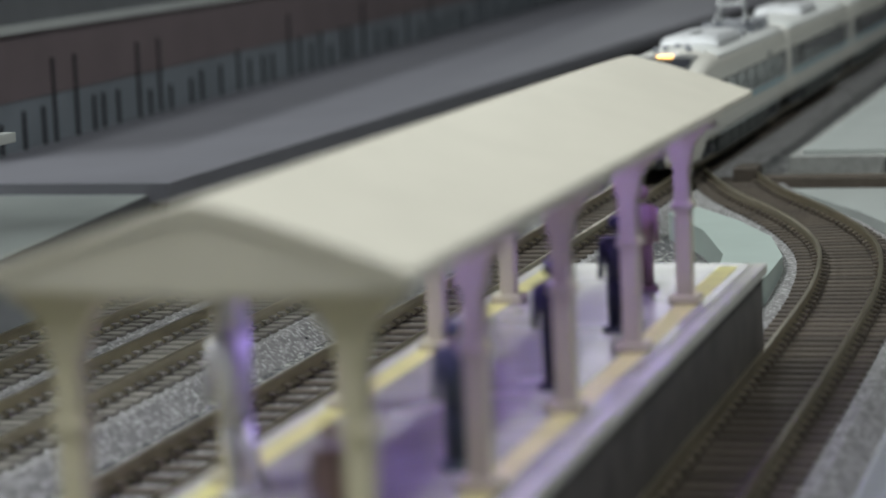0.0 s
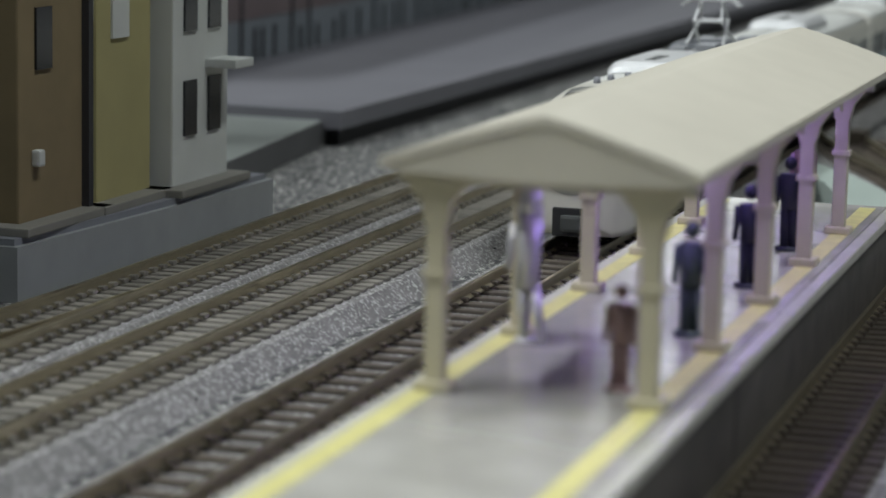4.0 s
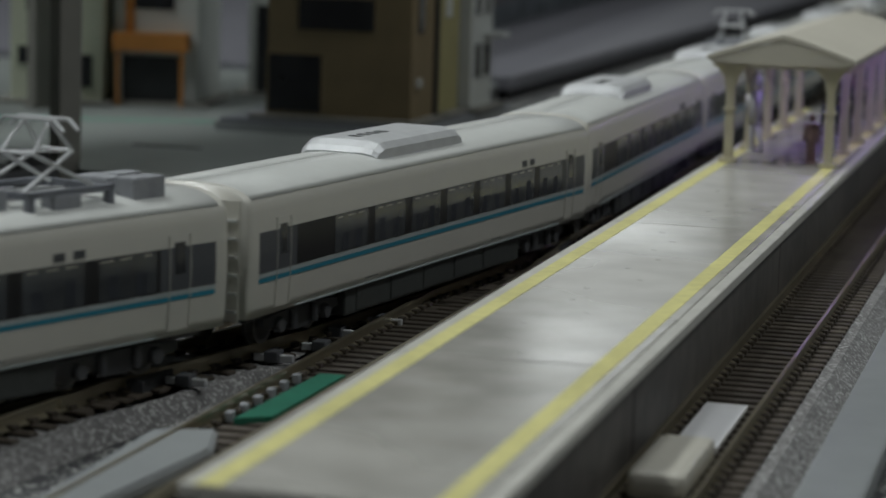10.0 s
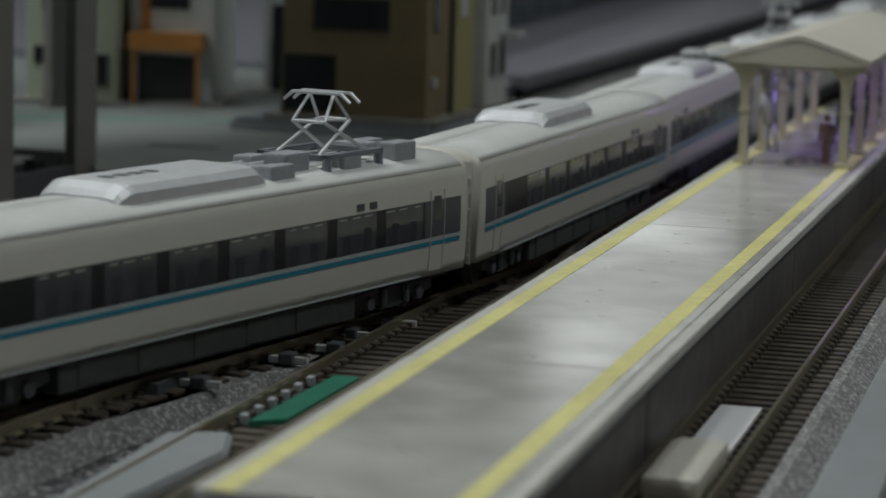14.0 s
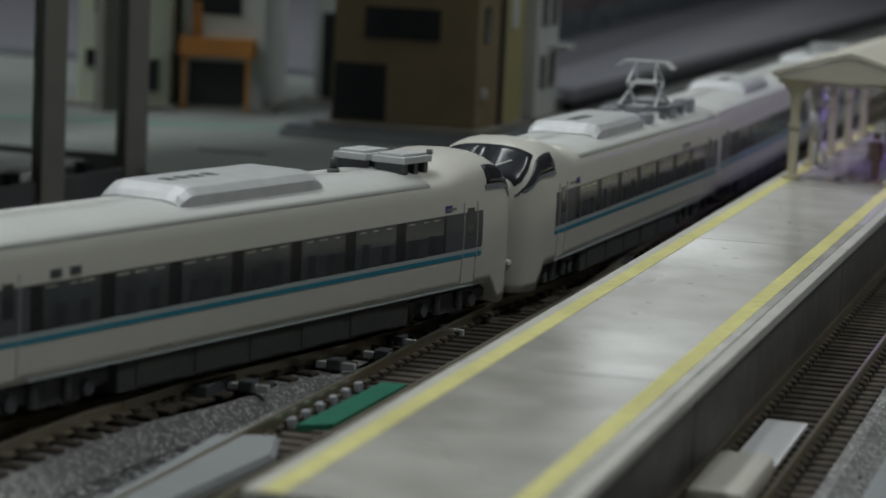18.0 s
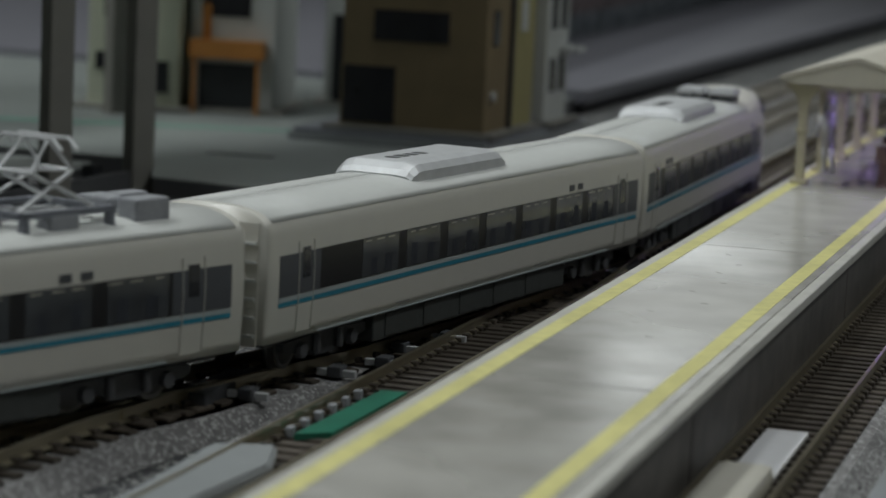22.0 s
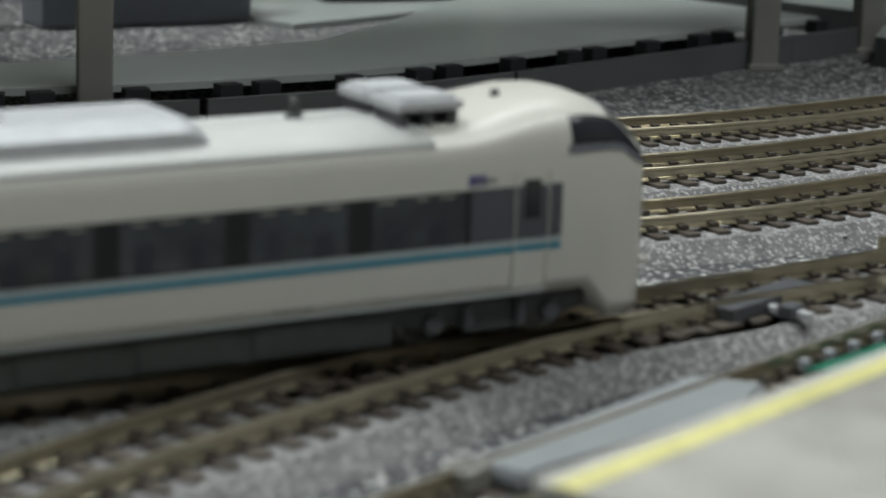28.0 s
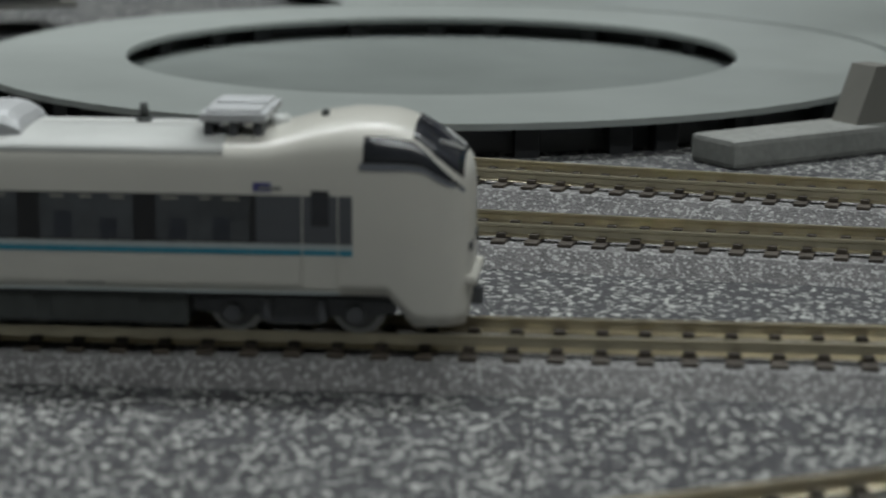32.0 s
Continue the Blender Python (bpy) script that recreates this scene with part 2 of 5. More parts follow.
def add_box(bm, x0, x1, y0, y1, z0, z1, bevel=0.0, rot=None):
    r = bmesh.ops.create_cube(bm, size=1.0)
    vs = r["verts"]
    bmesh.ops.scale(bm, vec=((x1 - x0) * U, (y1 - y0) * U, (z1 - z0) * U), verts=vs)
    bmesh.ops.translate(bm, vec=((x0 + x1) / 2 * U, (y0 + y1) / 2 * U, (z0 + z1) / 2 * U), verts=vs)
    if bevel:
        es = {e for v in vs for e in v.link_edges}
        bmesh.ops.bevel(bm, geom=list(es), offset=bevel * U, segments=2, affect="EDGES", profile=0.6)
    return bm


def box(x0, x1, y0, y1, z0, z1, bevel=0.0):
    return add_box(bmesh.new(), x0, x1, y0, y1, z0, z1, bevel)


def add_cyl(bm, p, q, r0, r1=None, seg=10):
    p, q = Vector(p) * U, Vector(q) * U
    d = q - p
    m = Matrix.Translation((p + q) / 2) @ d.to_track_quat("Z", "Y").to_matrix().to_4x4()
    bmesh.ops.create_cone(bm, cap_ends=True, segments=seg, radius1=r0 * U, radius2=(r0 if r1 is None else r1) * U, depth=d.length, matrix=m)
    return bm


def cyl(p, q, r0, r1=None, seg=10):
    return add_cyl(bmesh.new(), p, q, r0, r1, seg)


def add_prism(bm, poly, z0, z1):
    """A plate over a plan polygon."""
    lo = [bm.verts.new((x * U, y * U, z0 * U)) for x, y in poly]
    hi = [bm.verts.new((x * U, y * U, z1 * U)) for x, y in poly]
    bm.faces.new(lo)
    bm.faces.new(hi)
    for i in range(len(poly)):
        j = (i + 1) % len(poly)
        bm.faces.new((lo[i], lo[j], hi[j], hi[i]))
    return bm


def sweep(bm, pts, section, close=True):
    """A section of (offset to the right, height) pairs drawn along plan points with headings."""
    rings = []
    for x, y, h in pts:
        c, s = math.cos(h), math.sin(h)
        rings.append([bm.verts.new(((x + o * c) * U, (y - o * s) * U, z * U)) for o, z in section])
    n = len(section)
    for a, b in zip(rings, rings[1:]):
        for i in range(n if close else n - 1):
            j = (i + 1) % n
            bm.faces.new((a[i], a[j], b[j], b[i]))
    if close:
        bm.faces.new(rings[0])
        bm.faces.new(rings[-1])
    return bm


# ---------------------------------------------------------------- the line of the train
XC, RAD, TURN = -2.26, 66.0, radians(20.35)
Y0 = -2.75


def path_at(s):
    """Place and heading, s cm past the start of the curve."""
    if s < 0:
        return XC, Y0 - s, 0.0
    h = min(s / RAD, TURN)
    x, y = XC - RAD * (1 - math.cos(h)), Y0 - RAD * math.sin(h)
    d = s - RAD * h
    return x - d * math.sin(h), y - d * math.cos(h), h


# ---------------------------------------------------------------- the town beside the line, turned and shifted to fit the camera's view
TOWN = Matrix.Translation((8.7 * U, -48.0 * U, 0)) @ Matrix.Rotation(radians(-2.4), 4, "Z") @ Matrix.Translation((-9.0 * U, 46.0 * U, 0))
ROW = Matrix.Translation((1.9 * U, 0, 0)) @ TOWN
HERE = Matrix.Identity(4)


# ---------------------------------------------------------------- ground and room
G0 = -0.5
bm = bmesh.new()
add_box(bm, -200, 120, -120, 420, G0 - 2.0, G0)
tagged(bm_obj("ground", bm, M_GROUND), "grey granite-chip mat lying over the layout table", "ground", kind="structure")
# room shell added round the table, coloured dark to cut bounce and reflections
for nm, b in (("wall_north", (-530, 150, 1396, 1400, -90, 170)), ("wall_south", (-530, 150, -150, -146, -90, 170)),
              ("wall_east", (146, 150, -146, 1396, -90, 170)), ("wall_west", (-530, -526, -146, 1396, -90, 170))):
    tagged(bm_obj(nm, box(*b), M_WALL), "plain grey room wall", "wall", kind="structure")
tagged(bm_obj("ceiling", box(-530, 150, -150, 1400, 170, 174), M_CEIL), "plain unseen ceiling, kept dark to cut bounced light", "ceiling", kind="structure")
tagged(bm_obj("floor", box(-530, 150, -150, 1400, -94, -90), M_WALL), "plain grey room floor", "floor", kind="structure")


# ---------------------------------------------------------------- tracks
BED = [(-1.25, G0 + 0.005), (-0.95, -0.24), (0.95, -0.24), (1.25, G0 + 0.005)]
TIE_MESH = bpy.data.meshes.new("tie")
_b = bmesh.new()
add_box(_b, -0.80, 0.80, -0.10, 0.10, -0.25, -0.19, 0.02)
for _u in (-0.45, 0.45):
    add_box(_b, _u - 0.12, _u + 0.12, -0.07, 0.07, -0.19, -0.125, 0.015)
_b.to_mesh(TIE_MESH)
_b.free()
TIE_MESH.materials.append(M_TIE)
GREY_TIE = TIE_MESH.copy()
GREY_TIE.materials[0] = M_GREYTIE


RAIL = [(-0.075, -0.185), (-0.075, -0.172), (-0.018, -0.140), (-0.016, -0.06), (-0.03, -0.045), (-0.03, -0.008), (-0.022, 0.0), (0.022, 0.0), (0.03, -0.008), (0.03, -0.045), (0.016, -0.06), (0.018, -0.140), (0.075, -0.172), (0.075, -0.185)]


def track(label, pts, ties=True, pitch=0.36, tie=TIE_MESH):
    """pts: plan points with headings, about 1 cm apart."""
    t = thing("railway_track", label, "railway track", "tracks of the layout")
    part("roadbed", sweep(bmesh.new(), pts, BED), M_BED, t, "grey ballast-textured roadbed")
    for u in (-0.45, 0.45):
        part("rail", sweep(bmesh.new(), pts, [(u + o, z) for o, z in RAIL]), M_RAIL, t)
    if ties:
        run, nxt = 0.0, 0.25
        for (x, y, h), (x2, y2, h2) in zip(pts, pts[1:]):
            d = math.hypot(x2 - x, y2 - y)
            while nxt < run + d:
                k = (nxt - run) / d
                o = new("tie", tie)
                o.parent = t
                o.matrix_basis = Matrix.Translation(((x + (x2 - x) * k) * U, (y + (y2 - y) * k) * U, 0)) @ Matrix.Rotation(-(h + (h2 - h) * k), 4, "Z")
                nxt += pitch
            run += d
    run, nxt = 0.0, 6.0
    for (x, y, h), (x2, y2, h2) in zip(pts, pts[1:]):
        d = math.hypot(x2 - x, y2 - y)
        if run + d > nxt:
            for u in (-1.03, 1.03):
                o = part("joint", box(u - 0.1, u + 0.1, -0.025, 0.025, G0, -0.36), M_LEG, t)
                o.matrix_basis = Matrix.Translation((x * U, y * U, 0)) @ Matrix.Rotation(-h, 4, "Z")
            nxt += 12.4
        run += d
    return t


def straight(x0, y0, x1, y1, step=2.0):
    h = math.atan2(-(x1 - x0), -(y1 - y0)) if y1 < y0 else math.atan2(x1 - x0, y1 - y0)
    n = max(1, int(math.hypot(x1 - x0, y1 - y0) / step))
    return [(x0 + (x1 - x0) * i / n, y0 + (y1 - y0) * i / n, h) for i in range(n + 1)]


def bend(x, y, h0, h1, r, n=14):
    """An arc that starts at (x, y) going towards -y with heading h0 and turns to h1 (degrees, to the left of the travel seen from above is positive x-wards negative)."""
    out = []
    a, b = radians(h0), radians(h1)
    for i in range(n + 1):
        h = a + (b - a) * i / n
        s = 1 if b > a else -1
        out.append((x - s * r * (math.cos(a) - math.cos(h)), y - s * r * (math.sin(h) - math.sin(a)), h))
    return out


def run_on(pts, length, step=2.0):
    x, y, h = pts[-1]
    n = int(length / step)
    return pts + [(x - math.sin(h) * step * i, y - math.cos(h) * step * i, h) for i in range(1, n + 1)]


own = [(*path_at(s)[:2], path_at(s)[2]) for s in np.arange(-60, 62, 1.0)]
track("straight and curved track with nickel rails that the express runs on", own, pitch=0.5)
track("far straight track beyond the platform", straight(XC, 150, XC, Y0 + 60.5), ties=False)
def glide(knots, step=1.0):
    """A smooth plan line through a few points, with headings."""
    k = [np.array(q, float) for q in knots]
    k = [2 * k[0] - k[1]] + k + [2 * k[-1] - k[-2]]
    out = []
    for a, b, c, d in zip(k, k[1:], k[2:], k[3:]):
        n = max(2, int(np.linalg.norm(c - b) / step))
        for i in range(n):
            u = i / n
            q = 0.5 * (2 * b + (c - a) * u + (2 * a - 5 * b + 4 * c - d) * u ** 2 + (3 * b - a - 3 * c + d) * u ** 3)
            g = 0.5 * ((c - a) + 2 * (2 * a - 5 * b + 4 * c - d) * u + 3 * (3 * b - a - 3 * c + d) * u ** 2)
            out.append((q[0], q[1], math.atan2(-g[0], -g[1])))
    return out


track("platform siding with brown ties beside the platform edge", straight(-1.98, Y0 - 4.0, -2.02, -29))
far_line = glide([(-1.0, 34.5), (0.1, 31.0), (1.5, 27.6), (2.6, 24.0), (3.1, 20.0), (3.22, 15.0), (3.22, 9.0), (3.22, 2.0)])
track("track with brown ties curving round the platform's far end", far_line + straight(3.22, 2, 3.22, -62))
near_line = glide([(-4.5, -19.5), (-5.0, -23), (-5.1, -27), (-4.9, -30.1), (-4.4, -33.6), (-4.0, -37.6), (-3.5, -42), (-2.8, -47)])
track("track curving away from the express line at the points", near_line, pitch=0.45)
B = glide([(-5.05, 30), (-5.05, 4), (-5.1, -3), (-5.6, -9), (-6.45, -13.4), (-7.55, -16.8), (-10.2, -22.7), (-12.0, -26.4), (-14.3, -30.6), (-17.0, -35.6), (-20.5, -41.5), (-25, -48)])
track("second track, straight with close grey ties", [(-5.05, y, 0.0) for y in range(60, 30, -2)] + [q for q in B if q[1] > -10], pitch=0.34, tie=GREY_TIE)
track("second track with pale ballast curving away", B[len([q for q in B if q[1] > -10]) - 1:], pitch=0.47)
C = glide([(-7.15, 30), (-7.15, 4), (-7.3, -3), (-7.95, -9), (-9.4, -14), (-12.2, -19.4), (-14.6, -23.8), (-17.2, -28.3), (-20.6, -33.6), (-25, -39.5), (-30, -45)])
track("third track, straight with close grey ties", [(-7.15, y, 0.0) for y in range(60, 30, -2)] + [q for q in C if q[1] > -10], pitch=0.34, tie=GREY_TIE)
track("third track with pale ballast curving away", C[len([q for q in C if q[1] > -10]) - 1:], pitch=0.47)
D = glide([(-7.6, 4), (-8.4, 0), (-9.4, -5), (-10.9, -10.5), (-13.3, -14.8), (-16.2, -18.4), (-18.7, -21.6), (-21.2, -25.6)])
track("outer track branching off and curving past the road plates", D)


# ---------------------------------------------------------------- island platform
ZP = 1.01
platform = thing("island_platform", "narrow cream island platform with yellow edge lines and mottled dark side walls", "platform")
PX0, PX1, PY0, PY1 = 0.0, 2.80, -29.2, 14.6
YL, YR = 0.27, 2.38
seg = [-29.2, -22.4, -10.0, 2.4, 14.6]
for a, b in zip(seg, seg[1:]):
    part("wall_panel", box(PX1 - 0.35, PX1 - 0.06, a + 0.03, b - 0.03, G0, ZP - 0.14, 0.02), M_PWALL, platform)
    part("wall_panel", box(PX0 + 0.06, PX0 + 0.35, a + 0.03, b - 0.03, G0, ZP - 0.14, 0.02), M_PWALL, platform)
    part("deck_panel", box(PX0 + 0.18, PX1 - 0.18, a + 0.012, b - 0.012, ZP - 0.24, ZP, 0.012), M_PLAT, platform)
    for e0, e1 in ((PX0, PX0 + 0.168), (PX1 - 0.168, PX1)):
        part("edge_stone", box(e0, e1, a + 0.012, b - 0.012, ZP - 0.13, ZP + 0.004, 0.02), M_PEDGE, platform)
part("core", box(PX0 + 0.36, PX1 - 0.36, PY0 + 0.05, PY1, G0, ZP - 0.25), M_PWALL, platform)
for xx in (YL, YR):
    part("yellow_line", box(xx - 0.115, xx + 0.115, PY0 + 0.02, PY1 - 0.3, ZP - 0.01, ZP + 0.006), M_YELLOW, platform, "worn yellow safety line")
# small marks moulded in the deck
rnd = random.Random(3)
for i in range(26):
    mx, my = 1.25 + rnd.uniform(-0.35, 0.35), -26 + i * 1.0
    part("deck_mark", box(mx - 0.04, mx + 0.04, my - 0.008, my + 0.008, ZP - 0.005, ZP + 0.003), M_STAIN, platform)


# ---------------------------------------------------------------- canopy on posts
canopy = thing("platform_canopy", "ivory gabled platform canopy on slim cream posts", "canopy")
CX = 1.41
CY0, CY1 = -0.16, 13.6
EAVE, RIDGE = 3.165, 3.61
GLX, GRX = -0.11, 2.83
for sx, ex in ((GLX, "left"), (GRX, "right")):
    b = bmesh.new()
    n = 12
    prof = []
    for i in range(n + 1):
        k = i / n
        x = CX + (sx - CX) * k
        z = RIDGE - (RIDGE - EAVE) * (k ** 1.15)
        prof.append((x, z))
    rows = []
    for y in np.linspace(CY0, CY1, 24):
        up = [b.verts.new((x * U, y * U, z * U)) for x, z in prof]
        dn = [b.verts.new((x * U, y * U, (z - 0.09) * U)) for x, z in prof]
        rows.append((up, dn))
    for (u1, d1), (u2, d2) in zip(rows, rows[1:]):
        for i in range(n):
            b.faces.new((u1[i], u1[i + 1], u2[i + 1], u2[i]))
            b.faces.new((d1[i], d2[i], d2[i + 1], d1[i + 1]))
        b.faces.new((u1[n], d1[n], d2[n], u2[n]))
    for u1, d1 in (rows[0], rows[-1]):
        for i in range(n):
            b.faces.new((u1[i], d1[i], d1[i + 1], u1[i + 1]))
    part("roof_slope", b, M_CANOPY, canopy, smooth=False)
for gy in (CY0 + 0.02, CY1 - 0.12):
    b = bmesh.new()
    pts = [(GLX + 0.06, EAVE - 0.12), (CX, EAVE - 0.16), (GRX - 0.06, EAVE - 0.12), (GRX - 0.06, EAVE - 0.05), (CX, RIDGE - 0.09), (GLX + 0.06, EAVE - 0.05)]
    f = [b.verts.new((x * U, gy * U, z * U)) for x, z in pts]
    g = [b.verts.new((x * U, (gy + 0.1) * U, z * U)) for x, z in pts]
    b.faces.new(f)
    b.faces.new(g)
    for i in range(6):
        b.faces.new((f[i], f[(i + 1) % 6], g[(i + 1) % 6], g[i]))
    part("gable_board", b, M_CANOPY, canopy)
for k in range(5):
    py = 0.15 + k * 2.87
    for px, sgn in ((0.36, 1), (2.35, -1)):
        post = part("post", box(px - 0.09, px + 0.09, py - 0.09, py + 0.09, ZP, EAVE - 0.15, 0.02), M_POST, canopy)
        part("post_base", box(px - 0.17, px + 0.17, py - 0.15, py + 0.15, ZP + 0.004, ZP + 0.10, 0.02), M_POST, post)
        part("collar", box(px - 0.12, px + 0.12, py - 0.12, py + 0.12, ZP + 1.05, ZP + 1.12, 0.01), M_POST, post)
        b = bmesh.new()
        lo, hi = EAVE - 0.62, EAVE - 0.165
        ring = []
        for yy in (py - 0.10, py + 0.10):
            ring.append([b.verts.new((x * U, yy * U, z * U)) for x, z in ((px - 0.10, lo), (px + 0.10, lo), (px + 0.14, lo + 0.2), (px + 0.34, hi), (px - 0.34, hi), (px - 0.14, lo + 0.2))])
        b.faces.new(ring[0])
        b.faces.new(ring[1])
        for i in range(6):
            b.faces.new((ring[0][i], ring[0][(i + 1) % 6], ring[1][(i + 1) % 6], ring[1][i]))
        part("bracket", b, M_POST, post)
    part("cross_beam", box(GLX + 0.1, GRX - 0.1, py - 0.09, py + 0.09, EAVE - 0.24, EAVE - 0.14), M_CANOPY, canopy)
part("purlin", box(CX - 0.08, CX + 0.08, CY0 + 0.2, CY1 - 0.2, RIDGE - 0.25, RIDGE - 0.12), M_CANOPY, canopy)
for k in range(3):
    part("light_strip", box(CX + 0.35, CX + 0.47, 1.6 + k * 4.0, 4.6 + k * 4.0, EAVE - 0.28, EAVE - 0.25), M_VIOLET, canopy, "glowing violet light strip under the roof")


# ---------------------------------------------------------------- small passengers: plain standing shapes
def figurine(x, y, z, h, material, label, lean=0.0):
    b = bmesh.new()
    k = h / 1.15
    wd = 0.72 if h > 1.5 else 0.9
    add_cyl(b, (0, 0, 0), (0, 0, 0.04 * k), 0.17 * k, 0.17 * k, 12)
    add_cyl(b, (-0.05 * k, 0, 0.04 * k), (-0.05 * k, 0, 0.55 * k), 0.055 * k, 0.07 * k, 8)
    add_cyl(b, (0.06 * k, 0.03 * k, 0.04 * k), (0.05 * k, 0, 0.55 * k), 0.055 * k, 0.07 * k, 8)
    add_cyl(b, (0, 0, 0.5 * k), (0, 0, 0.93 * k), 0.11 * k, 0.14 * k, 10)
    add_cyl(b, (-0.15 * k, 0, 0.9 * k), (-0.17 * k, -0.04 * k, 0.52 * k), 0.045 * k, 0.035 * k, 7)
    add_cyl(b, (0.15 * k, 0, 0.9 * k), (0.17 * k, -0.04 * k, 0.52 * k), 0.045 * k, 0.035 * k, 7)
    bmesh.ops.create_icosphere(b, subdivisions=2, radius=0.085 * k * U, matrix=Matrix.Translation((0, 0, 1.06 * k * U)))
    o = bm_obj("figurine", b, material, None, "", True)
    o.matrix_world = Matrix.Translation((x * U, y * U, z * U)) @ Matrix.Rotation(radians(lean), 4, "Y") @ Matrix.Diagonal((wd, wd, 1, 1))
    return tagged(o, label, "figurine", "figures on the platform")


figurine(1.93, 0.8, ZP + 0.002, 1.0, M_FIG[0], "small pinkish standing figure beside a canopy post")
figurine(1.98, 3.7, ZP + 0.002, 1.2, M_FIG[2], "small dark green standing figure under the canopy")
figurine(1.96, 9.9, ZP + 0.002, 1.2, M_FIG[1], "small dark standing figure under the canopy")
figurine(2.0, 6.9, ZP + 0.002, 1.2, M_FIG[1], "small dark standing figure under the canopy")
figurine(1.7, 12.6, ZP + 0.002, 1.2, M_FIG[0], "small brownish standing figure far under the canopy")
# a tall striding figure wrapped in foil, one dark leg ahead
b = bmesh.new()
add_cyl(b, (0, 0, 0), (0, 0, 0.03), 0.13, 0.13, 12)
add_cyl(b, (-0.03, 0, 0.03), (-0.05, 0, 0.62), 0.05, 0.075, 10)
add_cyl(b, (0.20, -0.12, 0.0), (0.06, 0, 0.60), 0.045, 0.07, 10)
add_cyl(b, (0, 0, 0.55), (0.01, 0, 1.30), 0.12, 0.135, 12)
add_cyl(b, (0.01, 0, 1.30), (0.02, 0, 1.62), 0.135, 0.09, 12)
add_cyl(b, (-0.15, -0.02, 1.2), (-0.19, -0.08, 0.72), 0.04, 0.035, 8)
bmesh.ops.create_icosphere(b, subdivisions=2, radius=0.085 * U, matrix=Matrix.Translation((0.02 * U, 0, 1.74 * U)))
foil = tagged(bm_obj("figurine", b, M_FIG[3], None, "", True), "tall shiny silver striding figure beside a canopy post", "figurine", "figures on the platform")
foil.matrix_world = Matrix.Translation((0.50 * U, 2.75 * U, (ZP + 0.002) * U))

# ---------------------------------------------------------------- points, boxes and oddments between the rails
b = bmesh.new()
add_prism(b, [(-2.22, -21.6), (-1.84, -21.3), (-1.80, -18.5), (-2.14, -18.55)], -0.2, -0.12)
g = thing("point_lever_plate", "green plastic plate lying between the siding rails", "track plate")
part("plate", b, M_GREEN, g)
for i in range(6):
    part("stud", box(-2.38, -2.28, -21.5 + i * 0.5, -21.36 + i * 0.5, -0.2, -0.07, 0.02), M_INSUL, g)
g = thing("point_motor", "flat grey point motor cover beside the rails", "point motor")
b = bmesh.new()
add_prism(b, [(-2.62, -26.6), (-2.0, -26.6), (-1.75, -23.6), (-2.05, -22.6), (-2.75, -22.9)], -0.2, -0.02)
bmesh.ops.bevel(b, geom=b.edges[:], offset=0.04 * U, segments=2, affect="EDGES")
part("cover", b, M_MOTOR, g)
part("catch", box(-2.62, -2.3, -27.0, -26.62, -0.2, 0.0, 0.03), M_PIER, g)
g = thing("platform_foot_strip", "grey plastic strip between siding and platform", "strip")
part("strip", box(-1.3, -0.5, -30, -22.5, G0, -0.2, 0.05), M_MOTOR, g)
for x, y in ((-4.52, -11.9), (-6.4, -2.5)):
    g = thing("point_lever", "lime green point lever knob standing beside the track", "point lever", "point levers")
    part("base", box(x - 0.22, x + 0.22, y - 0.3, y + 0.3, G0, G0 + 0.16, 0.03), M_BED, g)
    part("knob", cyl((x, y, G0 + 0.12), (x, y, G0 + 0.62), 0.14, 0.13, 12), M_LIME, g, smooth=True)


def turnout(pts, label):
    """The closing rails and frog of a pair of points."""
    t = thing("track_points", label, "track points", "points in the throat")
    for u in (-0.45, 0.45):
        part("switch_rail", sweep(bmesh.new(), pts, [(u - 0.03, -0.15), (u - 0.03, 0.0), (u + 0.03, 0.0), (u + 0.03, -0.15)]), M_RAIL, t)
    x, y, h = pts[len(pts) // 2]
    part("frog", box(x + 0.1, x + 0.5, y - 1.0, y + 0.8, -0.22, -0.04, 0.02), M_BOGIE, t)
    return t


turnout(glide([(XC, Y0 + 2), (XC + 0.02, Y0 - 2), (XC + 0.2, Y0 - 5), (-1.98, Y0 - 8)]), "closing rails of the points beside the platform")
turnout(glide([(-3.55, -16), (-4.1, -18.2), (-4.65, -20.5), (-5.0, -23)]), "closing rails of the points ahead of the platform")
turnout(glide([(-5.05, 2), (-4.95, -2), (-4.5, -7), (-4.0, -12), (-4.1, -17)]), "crossing rails between two tracks")
turnout(glide([(-7.15, 9), (-7.3, 6), (-7.8, 3), (-8.4, 0)]), "crossing rails between the outer tracks")
for i, (x, y) in enumerate(((-2.75, -16.6), (-2.9, -15.4), (-3.1, -17.6), (-2.55, -14.2), (-3.6, -19.6), (-5.2, -9.6), (-5.6, -7.4), (-1.9, -28.6), (-2.6, -29.6), (-1.7, -27.2))):
    g = thing("switch_rod", "small bright metal switch rod lying by the points", "switch rod", "switch rods of the points")
    part("rod", box(x - 0.28, x + 0.28, y - 0.05, y + 0.05, -0.2, -0.1, 0.015), M_SILVER, g)
    part("clip", box(x - 0.1, x + 0.1, y - 0.14, y + 0.14, -0.2, -0.05, 0.02), M_BOGIE, g)

